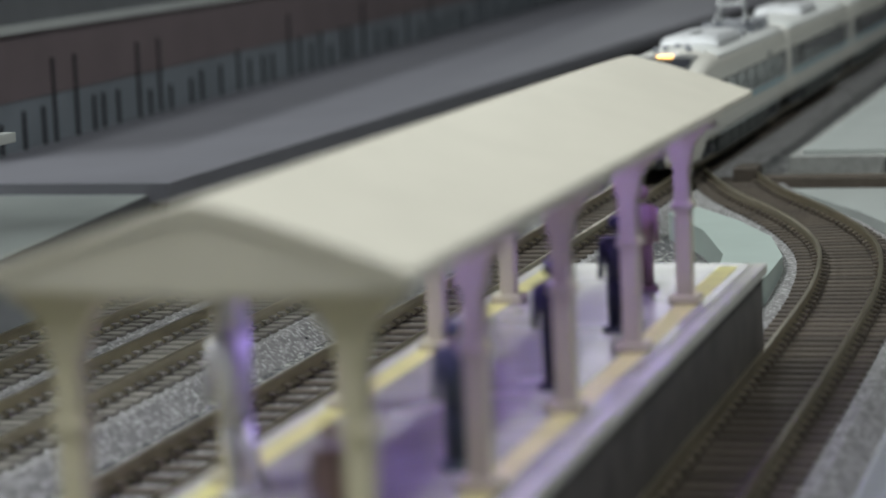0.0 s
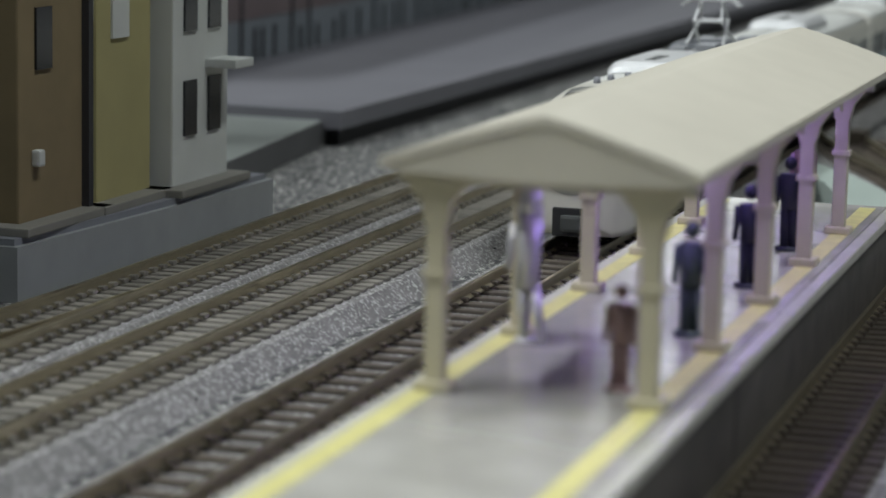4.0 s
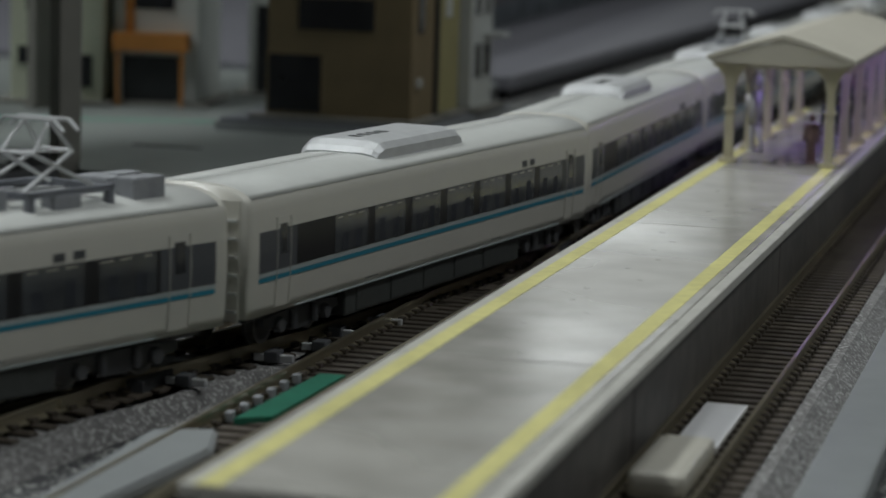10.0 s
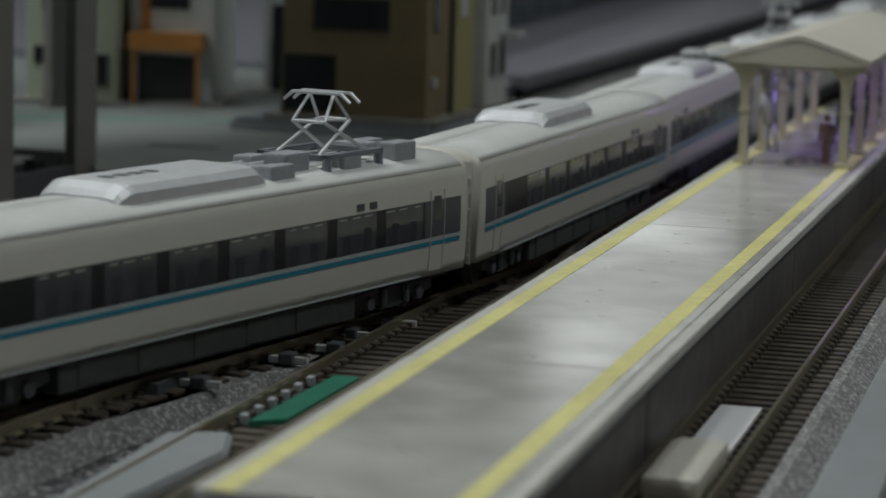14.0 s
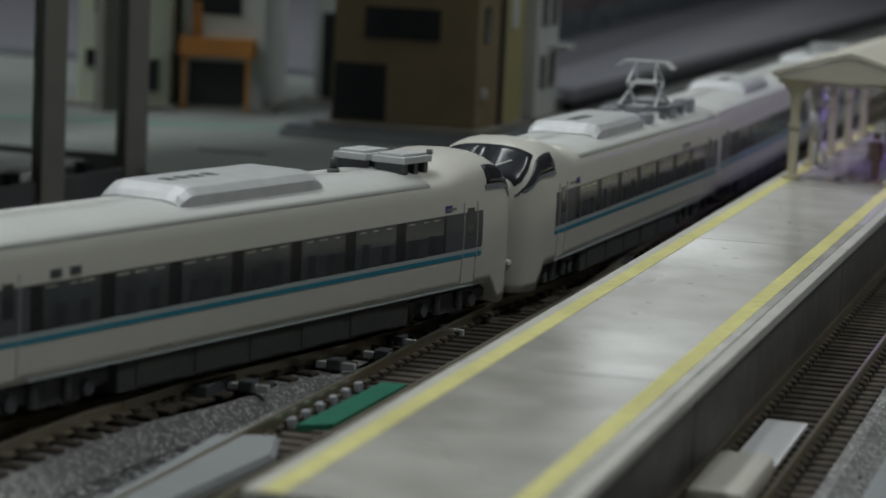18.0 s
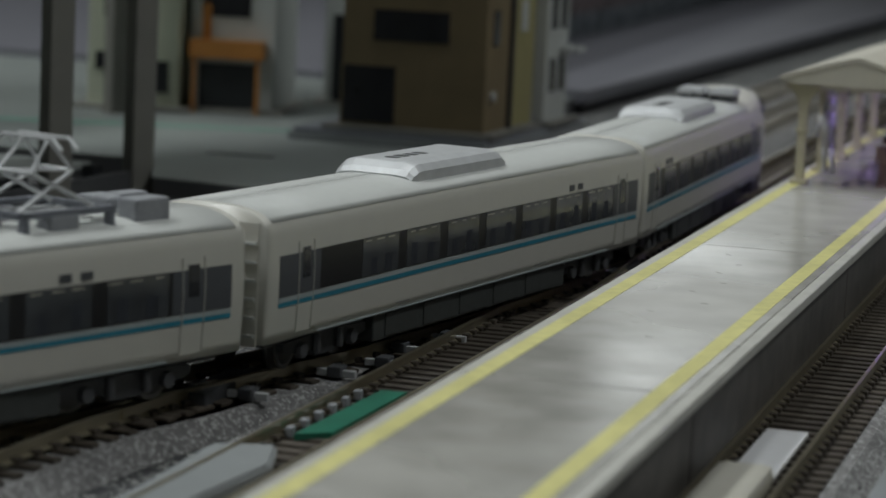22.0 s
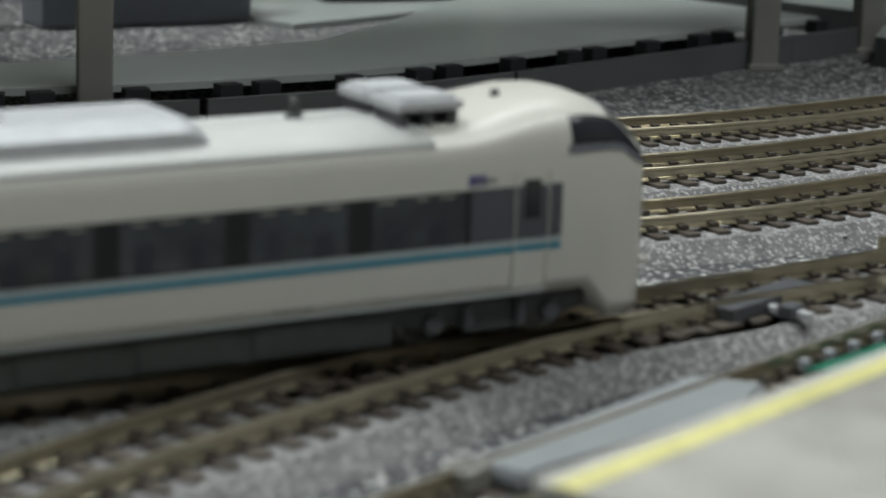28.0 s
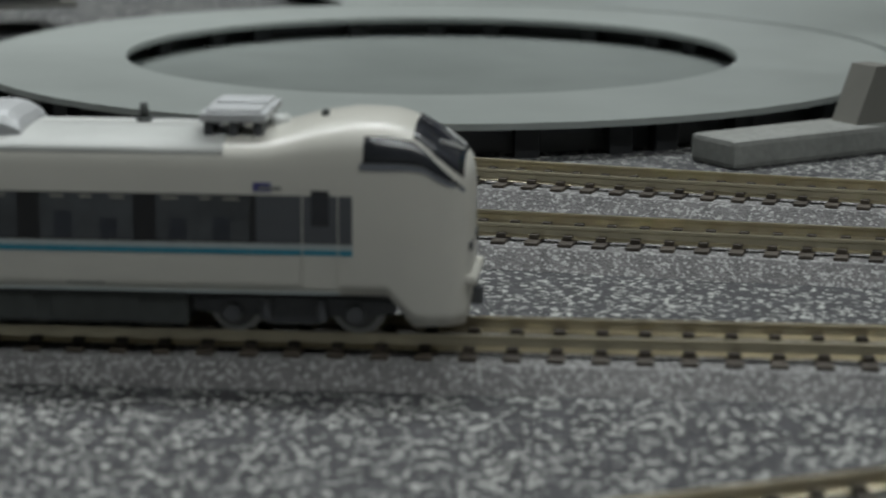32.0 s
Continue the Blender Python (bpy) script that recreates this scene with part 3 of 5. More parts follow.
g = thing("uncoupler_block", "cream block and polished plate lying between the rails", "buffer block")
part("block", box(2.9, 3.54, -23.6, -21.5, -0.16, 0.14, 0.1), M_BUFFER, g)
part("plate", box(2.96, 3.48, -21.4, -18.5, -0.14, -0.09, 0.0), M_WHITEREF, g, "plate with its bright reflection painted white")
g = thing("grey_kerb", "grey plastic kerb along the far track", "kerb")
part("kerb", box(4.55, 5.3, -60, 20, G0, -0.2, 0.05), M_MOTOR, g)
g = thing("plastic_cover_box", "long blue-grey plastic box lying between the tracks", "plastic box")
b = box(-0.45, 0.45, -1.8, 1.5, 0, 0.62, 0.05)
part("box", b, M_BOXGREY, g)
part("ramp", add_prism(bmesh.new(), [(-0.5, -1.82), (0.5, -1.82), (0.4, -2.6), (-0.4, -2.6)], 0, 0.25), M_BOXGREY, g)
part("ramp", add_prism(bmesh.new(), [(-0.5, 1.52), (0.5, 1.52), (0.4, 2.5), (-0.4, 2.5)], 0, 0.3), M_BOXGREY, g)
g.matrix_world = Matrix.Translation((-7.75 * U, -21.1 * U, G0 * U)) @ Matrix.Rotation(-0.33, 4, "Z")
part("lid", box(-0.41, 0.41, -1.7, 1.4, 0.61, 0.66, 0.03), M_MOTOR, g)

# ---------------------------------------------------------------- beyond the platform's far end
g = thing("mint_curved_plate", "pale mint plate lying inside the track curve", "road plate")
part("plate", add_prism(bmesh.new(), [(1.55, 18.6), (1.9, 20.4), (1.85, 22.4), (1.35, 24.6), (0.5, 26.6), (-0.6, 28.6), (-0.9, 27.6), (0.1, 25.4), (0.9, 22.6), (1.2, 20.2)], G0, -0.05), M_MINT, g)
g = thing("pale_road_plate", "pale grey road plate lying outside the track curve", "road plate")
part("plate", add_prism(bmesh.new(), [(2.2, 29.6), (3.4, 26.6), (12.0, 26.6), (12.0, 33.2), (0.4, 33.2)], G0, -0.3), M_PLATE, g)
g = thing("grey_concrete_box", "long low pale grey box with a dark slot beyond the curve", "model building")
part("body", add_prism(bmesh.new(), [(0.15, 35.3), (12.0, 35.3), (12.0, 70.0), (0.4, 70.0)], G0, 0.1), M_STONE, g)
part("slot", box(2.1, 2.25, 35.2, 35.29, G0, 0.05), M_LEG, g)
part("lid", add_prism(bmesh.new(), [(0.4, 35.6), (11.7, 35.6), (11.7, 69.0), (0.6, 69.0)], 0.1, 0.2), M_PLATE, g)
g = thing("brown_crossing_bar", "dark brown bar crossing the ground at the curve", "track bar")
part("bar", box(-0.2, 12.0, 33.6, 34.0, G0, -0.1, 0.05), M_TIE, g)
part("end_block", box(-0.7, -0.22, 33.4, 34.2, G0, 0.1, 0.05), M_TIE, g)


# ---------------------------------------------------------------- the express train
CAR = 12.95
PITCH = 13.2


def lerp_table(tab, d):
    if d <= tab[0][0]:
        return tab[0][1]
    for (a, va), (b, vb) in zip(tab, tab[1:]):
        if d <= b:
            k = (d - a) / (b - a)
            k = k * k * (3 - 2 * k) * 0.35 + k * 0.65
            return va + (vb - va) * k
    return tab[-1][1]


NOSE_ZR = [(0, 1.10), (0.1, 1.32), (0.3, 1.55), (0.7, 1.84), (1.2, 2.06), (1.8, 2.21), (2.4, 2.28), (3.2, 2.30)]
NOSE_HW = [(0, 0.64), (0.05, 0.71), (0.15, 0.78), (0.4, 0.86), (0.9, 0.925), (1.6, 0.955), (2.4, 0.965)]
CAB_ZR = [(0, 2.02), (0.08, 2.07), (0.25, 2.19), (0.45, 2.34), (0.62, 2.44), (0.85, 2.50), (1.25, 2.52), (1.7, 2.46), (2.0, 2.37), (2.25, 2.31), (2.5, 2.30)]
CAB_HW = [(0, 0.60), (0.05, 0.70), (0.14, 0.79), (0.35, 0.88), (0.7, 0.94), (1.2, 0.965)]
END_HW = [(0, 0.93), (0.05, 0.955), (0.12, 0.965)]


class Shell:
    """A car body: front is at +CAR/2. Each end is 'nose', 'cab' or 'plain'."""

    def __init__(self, front, rear):
        self.ends = front, rear

    def dist(self, y):
        return CAR / 2 - y, CAR / 2 + y

    def form(self, y):
        hw, zr, dome = 0.965, 2.30, 0.0
        for kind, d in zip(self.ends, self.dist(y)):
            if kind == "nose" and d < 3.5:
                hw, zr = min(hw, lerp_table(NOSE_HW, d)), min(zr, lerp_table(NOSE_ZR, d))
            elif kind == "cab" and d < 2.7:
                hw = min(hw, lerp_table(CAB_HW, d))
                zr = lerp_table(CAB_ZR, d)
            elif kind == "plain" and d < 0.13:
                hw = min(hw, lerp_table(END_HW, d))
        return hw, zr

    def bottom(self, y):
        for kind, d in zip(self.ends, self.dist(y)):
            if kind in ("nose", "cab") and d < 1.25:
                k = min(1.0, max(0.0, ((1.25 if kind == "nose" else 0.85) - d) / 0.3))
                return 0.53 - 0.36 * k
        return 0.53

    def at(self, y, a, side, off=0.0):
        """a: 0 at the lower edge, 0.6 at the eaves, 1 at the crown."""
        hw, zr = self.form(y)
        zb = self.bottom(y)
        zs = min(1.93, zb + (zr - zb) * 0.80)
        if a <= 0.6:
            k = a / 0.6
            z = zb + (zs - zb) * k
            w = hw * (1 - 0.055 * (1 - k) ** 2 - 0.045 * max(0, k - 0.45) ** 1.5 * 2)
            p = Vector((w, 0, z))
        else:
            k = (a - 0.6) / 0.4
            th = k * math.pi / 2
            w0 = hw * (1 - 0.045 * 0.55 ** 1.5 * 2)
            p = Vector((w0 * math.cos(th) ** 0.72, 0, zs + (zr - zs) * math.sin(th) ** 0.80))
        p.y = y
        p.x *= side
        if off:
            e = 1e-3
            q1, q2 = self.at(y + e, a, side), self.at(y - e, a, side)
            r1, r2 = self.at(y, min(1, a + e), side), self.at(y, max(0, a - e), side)
            n = (q1 - q2).cross(r1 - r2)
            if n.length > 1e-12:
                n.normalize()
                if n.x * side < -1e-6 or (abs(n.x) < 1e-3 and n.z < 0):
                    n = -n
                p = p + n * off
        return p

    def a_of(self, y, z):
        hw, zr = self.form(y)
        zb = self.bottom(y)
        zs = min(1.93, zb + (zr - zb) * 0.80)
        return 0.6 * (z - zb) / (zs - zb)


def stations(shell):
    ys = []
    for kind, sgn in zip(shell.ends, (1, -1)):
        ds = {"nose": [0, 0.04, 0.1, 0.2, 0.35, 0.55, 0.8, 1.1, 1.5, 1.9, 2.4, 3.0, 3.5],
              "cab": [0, 0.03, 0.08, 0.14, 0.24, 0.4, 0.55, 0.7, 0.85, 1.05, 1.3, 1.55, 1.75, 1.95, 2.15, 2.35, 2.6, 3.0], "plain": [0, 0.05, 0.13, 0.6]}[kind]
        ys += [sgn * (CAR / 2 - d) for d in ds]
    ys += list(np.linspace(-3, 3, 5))
    return sorted(set(ys))


A_RING = [0, 0.06, 0.15, 0.27, 0.39, 0.47, 0.54, 0.60, 0.66, 0.72, 0.78, 0.85, 0.92, 1.0]


def body_mesh(shell):
    b = bmesh.new()
    rings = []
    for y in stations(shell):
        pts = [shell.at(y, a, 1) for a in A_RING] + [shell.at(y, a, -1) for a in reversed(A_RING[:-1])]
        rings.append([b.verts.new(p * U) for p in pts])
    for r, s in zip(rings, rings[1:]):
        for i in range(len(r)):
            j = (i + 1) % len(r)
            b.faces.new((r[i], r[j], s[j], s[i]))
    for kind, sgn, r in ((shell.ends[1], -1, rings[0]), (shell.ends[0], 1, rings[-1])):
        if kind != "plain":
            zm = sum(v.co.z for v in r) / len(r)
            q = [b.verts.new((v.co.x * 0.72, v.co.y + sgn * 0.055 * U, zm + (v.co.z - zm) * 0.75)) for v in r]
            for i in range(len(r)):
                j = (i + 1) % len(r)
                b.faces.new((r[i], r[j], q[j], q[i]))
            r = q
        b.faces.new(r)
    return b


def patch(shell, y0, y1, a0, a1, side, off, ny=6, na=3, thick=0.02):
    """A thin plate that follows the body; a0 and a1 are numbers or functions of y."""
    b = bmesh.new()
    fa0 = a0 if callable(a0) else (lambda y: a0)
    fa1 = a1 if callable(a1) else (lambda y: a1)
    out, inn = [], []
    for i in range(ny + 1):
        y = y0 + (y1 - y0) * i / ny
        lo, hi = fa0(y), fa1(y)
        out.append([b.verts.new(shell.at(y, lo + (hi - lo) * j / na, side, off) * U) for j in range(na + 1)])
        inn.append([b.verts.new(shell.at(y, lo + (hi - lo) * j / na, side, off - thick) * U) for j in range(na + 1)])
    for i in range(ny):
        for j in range(na):
            b.faces.new((out[i][j], out[i + 1][j], out[i + 1][j + 1], out[i][j + 1]))
    for i in range(ny):
        b.faces.new((out[i][0], inn[i][0], inn[i + 1][0], out[i + 1][0]))
        b.faces.new((out[i][na], out[i + 1][na], inn[i + 1][na], inn[i][na]))
    for j in range(na):
        b.faces.new((out[0][j], out[0][j + 1], inn[0][j + 1], inn[0][j]))
        b.faces.new((out[ny][j], inn[ny][j], inn[ny][j + 1], out[ny][j + 1]))
    return b


def zpatch(shell, y0, y1, z0, z1, side, off, ny=4, na=2, thick=0.02):
    return patch(shell, y0, y1, lambda y: shell.a_of(y, z0), lambda y: shell.a_of(y, z1), side, off, ny, na, thick)


def bogie(car, yc):
    bg = part("bogie", box(-0.6, 0.6, yc - 0.3, yc + 0.3, 0.2, 0.46, 0.03), M_BOGIE, car, "dark grey plastic bogie with coil springs")
    for sx in (-1, 1):
        fr = bmesh.new()
        pts = [(-1.15, 0.30), (-0.95, 0.26), (-0.40, 0.24), (-0.30, 0.15), (0.30, 0.15), (0.40, 0.24), (0.95, 0.26), (1.15, 0.30), (1.15, 0.42), (0.5, 0.45), (-0.5, 0.45), (-1.15, 0.42)]
        a = [fr.verts.new((sx * 0.66 * U, (yc + y) * U, z * U)) for y, z in pts]
        c = [fr.verts.new((sx * 0.76 * U, (yc + y) * U, z * U)) for y, z in pts]
        fr.faces.new(a)
        fr.faces.new(c)
        for i in range(len(pts)):
            k = (i + 1) % len(pts)
            fr.faces.new((a[i], a[k], c[k], c[i]))
        part("side_frame", fr, M_BOGIE, bg)
        for dy in (-0.7, 0.7):
            part("axle_box", cyl((sx * 0.74, yc + dy, 0.285), (sx * 0.83, yc + dy, 0.285), 0.12, 0.10, 12), M_BOGIE, bg)
            part("spring", cyl((sx * 0.80, yc + dy * 0.45, 0.20), (sx * 0.80, yc + dy * 0.45, 0.46), 0.06, 0.06, 8), M_BOGIE, bg)
    for dy in (-0.7, 0.7):
        for sx in (-1, 1):
            w = bmesh.new()
            add_cyl(w, (sx * 0.41, yc + dy, 0.285), (sx * 0.52, yc + dy, 0.285), 0.285, 0.285, 24)
            add_cyl(w, (sx * 0.36, yc + dy, 0.285), (sx * 0.41, yc + dy, 0.285), 0.32, 0.32, 24)
            part("wheel", w, M_TYRE, bg, "bright metal wheel")
            part("wheel_face", cyl((sx * 0.52, yc + dy, 0.285), (sx * 0.535, yc + dy, 0.285), 0.235, 0.22, 20), M_WHEEL, bg)


def roof_unit(car, y0, y1, material=M_SILVER):
    b = bmesh.new()
    prof = [(-0.66, 2.14), (-0.65, 2.38), (-0.56, 2.47), (-0.40, 2.51), (0.40, 2.51), (0.56, 2.47), (0.65, 2.38), (0.66, 2.14)]
    rings = []
    for y, k in ((y0, 0.5), (y0 + 0.06, 0.72), (y0 + 0.2, 0.95), (y0 + 0.3, 1.0), (y1 - 0.3, 1.0), (y1 - 0.2, 0.95), (y1 - 0.06, 0.72), (y1, 0.5)):
        rings.append([b.verts.new((x * U * (0.9 + 0.1 * k), y * U, (2.14 + (z - 2.14) * k) * U)) for x, z in prof])
    for r, s in zip(rings, rings[1:]):
        for i in range(len(prof) - 1):
            b.faces.new((r[i], r[i + 1], s[i + 1], s[i]))
    b.faces.new(rings[0])
    b.faces.new(rings[-1])
    u = part("air_conditioner", b, material, car, "silver-grey roof air conditioner")
    ym = (y0 + y1) / 2
    for i in range(4):
        part("grille", box(-0.12, 0.08, ym + 0.1 + i * 0.3, ym + 0.26 + i * 0.3, 2.50, 2.517, 0.0), M_UNDER, u)


def resistor_boxes(car, y0):
    for dx in (-0.33, 0.33):
        bx = part("roof_box", box(dx - 0.29, dx + 0.29, y0 - 0.38, y0 + 0.38, 2.42, 2.52, 0.02), M_SILVER, car, "silver roof box on short feet")
        part("lid", box(dx - 0.24, dx + 0.24, y0 - 0.31, y0 + 0.31, 2.515, 2.56, 0.02), M_SILVER, bx)
        for dy in (-0.28, 0.0, 0.28):
            part("foot", box(dx - 0.25, dx + 0.25, y0 + dy - 0.05, y0 + dy + 0.05, 2.24, 2.43), M_BOGIE, bx)


def antenna(car, y, x=0.0):
    b = bmesh.new()
    add_cyl(b, (x, y, 2.24), (x, y, 2.36), 0.10, 0.09, 10)
    add_cyl(b, (x, y, 2.36), (x, y, 2.52), 0.055, 0.045, 10)
    part("antenna", b, M_UNDER, car, "dark grey roof antenna", True)


def pantograph(car, y0):
    g = bmesh.new()
    for sx in (-0.55, 0.55):
        add_box(g, sx - 0.05, sx + 0.05, y0 - 0.75, y0 + 0.75, 2.42, 2.49)
    for dy in (-0.7, 0.7):
        add_box(g, -0.6, 0.6, y0 + dy - 0.05, y0 + dy + 0.05, 2.40, 2.48)
        for sx in (-0.55, 0.55):
            add_cyl(g, (sx, y0 + dy, 2.2), (sx, y0 + dy, 2.44), 0.08, 0.06, 8)
    pg = part("pantograph", g, M_BOXGREY, car, "raised silver pantograph")
    rods = []
    for sx in (-1, 1):
        rods += [((sx * 0.36, -0.62, 2.46), (sx * 0.27, 0.34, 2.90), 0.03), ((sx * 0.36, 0.62, 2.46), (sx * 0.27, -0.34, 2.90), 0.03),
                 ((sx * 0.27, 0.34, 2.90), (sx * 0.2, 0, 3.28), 0.025), ((sx * 0.27, -0.34, 2.90), (sx * 0.2, 0, 3.28), 0.025)]
    rods += [((-0.27, 0.34, 2.90), (0.27, -0.34, 2.90), 0.02), ((-0.27, -0.34, 2.90), (0.27, 0.34, 2.90), 0.02), ((-0.27, 0.34, 2.90), (0.27, 0.34, 2.90), 0.025), ((-0.27, -0.34, 2.90), (0.27, -0.34, 2.90), 0.025)]
    for p, q, r in rods:
        part("arm", cyl((p[0], y0 + p[1], p[2]), (q[0], y0 + q[1], q[2]), r, r, 6), M_SILVER, pg)
    hd = bmesh.new()
    for dy in (-0.13, 0.13):
        add_box(hd, -0.42, 0.42, y0 + dy - 0.04, y0 + dy + 0.04, 3.28, 3.325, 0.015)
        for sx in (-1, 1):
            add_cyl(hd, (sx * 0.41, y0 + dy, 3.30), (sx * 0.56, y0 + dy, 3.18), 0.03, 0.025, 6)
    part("contact_head", hd, M_SILVER, pg)
    r = random.Random(7)
    for i, (x, dy, sx, sy, h) in enumerate(((-0.45, -1.4, 0.16, 0.3, 0.34), (0.4, -1.5, 0.2, 0.22, 0.26), (0, -1.25, 0.14, 0.14, 0.3), (-0.2, 1.2, 0.2, 0.3, 0.36), (0.35, 1.3, 0.16, 0.2, 0.28), (0.0, 1.9, 0.3, 0.18, 0.2),
                                            (-0.5, 1.9, 0.12, 0.3, 0.24), (0.5, 0.2, 0.1, 0.3, 0.2), (-0.5, 0.1, 0.12, 0.24, 0.22), (0.2, 2.4, 0.2, 0.3, 0.18), (0.5, -2.1, 0.14, 0.25, 0.24))):
        part("insulator_box", box(x - sx, x + sx, y0 + dy - sy, y0 + dy + sy, 2.2, 2.26 + h * 0.8, 0.04), M_INSUL, car)
    w = bmesh.new()
    for x in (-0.3, 0.15, 0.5):
        add_cyl(w, (x, y0 - 1.6, 2.36), (x * 0.6, y0 + 2.3, 2.40), 0.022, 0.022, 6)
    part("roof_cable", w, M_SILVER, car)


def build_car(front, rear, panto=None, boxes=None, ac=(-1.9, 1.5), lead=False, name="express_car", label=""):
    car = thing(name, label, "train car", "cars of the express train")
    sh = Shell(front, rear)
    part("body_shell", body_mesh(sh), M_CREAM, car, "cream-white body shell", True)
    f0 = {"nose": 2.95, "cab": 1.24, "plain": 0.28}[front]
    r0 = {"nose": 2.95, "cab": 1.24, "plain": 0.28}[rear]
    yr, yf = -CAR / 2 + r0, CAR / 2 - f0
    Z0, Z1 = 1.115, 1.66
    for side in (-1, 1):
        band = part("window_band", zpatch(sh, yr, yf, Z0, Z1, side, 0.006, 12, 3), M_BAND, car, "dark grey window band")
        for e0, e1, kind in ((yr, yr + 1.08, rear), (yf - 1.08, yf, front)):
            if kind != "nose":
                part("end_panel", zpatch(sh, e0, e1, Z0, Z1, side, 0.0078, 3, 2), M_ENDP, band, "slate-grey blank panel beside the door")
        y = yr + (1.15 if rear != "nose" else 0.2)
        while y + 1.12 < yf - (1.05 if front != "nose" else 0.1):
            part("window_pane", zpatch(sh, y, y + 1.06, Z0 + 0.012, Z1 - 0.012, side, 0.010, 3, 2), M_PANE, band, "smoked window pane")
            r = random.Random(int(y * 100) + (7 if side > 0 else 0))
            for w0 in (y + 0.14, y + 0.62):
                w0 += r.random() * 0.1
                part("seat_back", zpatch(sh, w0, w0 + 0.2, Z0 + 0.03, Z0 + 0.24 + r.random() * 0.1, side, 0.0115, 1, 1, 0.001), M_SEAT, band)
            # pale bars laid on the pane, painting the glints along its top
            for q in range(3):
                g0 = y + 0.08 + q * 0.34 + r.random() * 0.06
                part("painted_glint", zpatch(sh, g0, g0 + 0.12 + r.random() * 0.14, Z1 - 0.055, Z1 - 0.036, side, 0.0115, 1, 1, 0.001), M_PANEGLINT, band, "pale bar painted on the pane as a glint")
            y += 1.32
        for yd, kind in ((yr + (0.36 if rear == "cab" else 0.7), rear), (yf - (0.36 if front == "cab" else 0.7), front)):
            if kind == "nose":
                continue
            dp = part("door", zpatch(sh, yd - 0.19, yd + 0.19, 0.60, 1.82, side, 0.004, 1, 4), M_CREAM, car, "cream side door with a dark window")
            part("door_window", zpatch(sh, yd - 0.10, yd + 0.10, 1.32, 1.72, side, 0.012, 1, 2), M_GLASS, dp)
            part("door_band", zpatch(sh, yd - 0.185, yd + 0.185, Z0, Z1, side, 0.0088, 1, 2), M_ENDP, dp)
            for e in (-0.2, 0.2):
                part("hand_rail", zpatch(sh, yd + e - 0.006, yd + e + 0.006, 0.62, 1.8, side, 0.016, 1, 3), M_CREAM, dp)
        part("blue_stripe", zpatch(sh, yr, yf, 0.985, 1.045, side, 0.007, 12, 1), M_BLUE, car, "narrow sea-blue stripe")
        part("grey_stripe", zpatch(sh, yr, yf, 1.05, 1.105, side, 0.006, 12, 1), M_GREYSTRIPE, car)
        if front == "cab" or rear == "cab":
            sgn = 1 if front == "cab" else -1
            yc = sgn * (CAR / 2 - 2.35)
            part("lettering_bar", zpatch(sh, yc - 0.2, yc + 0.0, 1.70, 1.80, side, 0.006, 1, 1), M_LOGO, car, "small dark blue printed mark")
            part("lettering_bar", zpatch(sh, yc + 0.05 * sgn, yc + 0.32 * sgn, 1.72, 1.76, side, 0.006, 1, 1), M_PRINT, car)
            dd = lambda y: CAR / 2 - sgn * y
            part("cab_side_window", patch(sh, sgn * (CAR / 2 - 0.05), sgn * (CAR / 2 - 1.12), 0.63, lambda y: 0.635 + 0.125 * max(0.0, min(1.0, (dd(y) - 0.05) / 0.5)), side, 0.012, 8, 4), M_GLASS, car, "dark cab side window", True)
            part("window_frame", patch(sh, sgn * (CAR / 2 - 0.02), sgn * (CAR / 2 - 1.16), 0.605, 0.628, side, 0.012, 8, 1), M_BOXGREY, car, "grey frame under the cab windows")
        for k in (-2.2, 2.6):
            part("print_bar", zpatch(sh, k - 0.22, k + 0.22, 0.615, 0.635, side, 0.005, 1, 1), M_PRINT, car)
        part("skirt_rib", zpatch(sh, -CAR / 2 + 1.4, CAR / 2 - (3.0 if front == "nose" else 1.4), 0.535, 0.555, side, 0.010, 6, 1), M_GREYSTRIPE, car)
        for k in (3.1, 3.45):
            if panto or front == "plain":
                q = k + 1.2 if rear == "cab" else -k - 0.2
                part("vent", zpatch(sh, q - 0.1, q + 0.1, 1.70, 1.80, side, 0.008, 1, 1), M_BOGIE, car, "small square black vent")
    # roof
    yo = -CAR / 2 + (2.7 if rear == "cab" else 0.15), CAR / 2 - (3.3 if front == "nose" else 2.7 if front == "cab" else 0.15)
    for side in (-1, 1):
        part("roof_panel", patch(sh, yo[0], yo[1], 0.70, 1.0, side, 0.008, 8, 6), M_ROOF, car, "pale grey roof panel", True)
    roof_unit(car, *ac)
    if panto:
        pantograph(car, panto)
    if boxes:
        resistor_boxes(car, boxes)
        antenna(car, boxes + math.copysign(1.15, -boxes), 0.1)
        antenna(car, boxes - math.copysign(1.0, -boxes), -0.2)
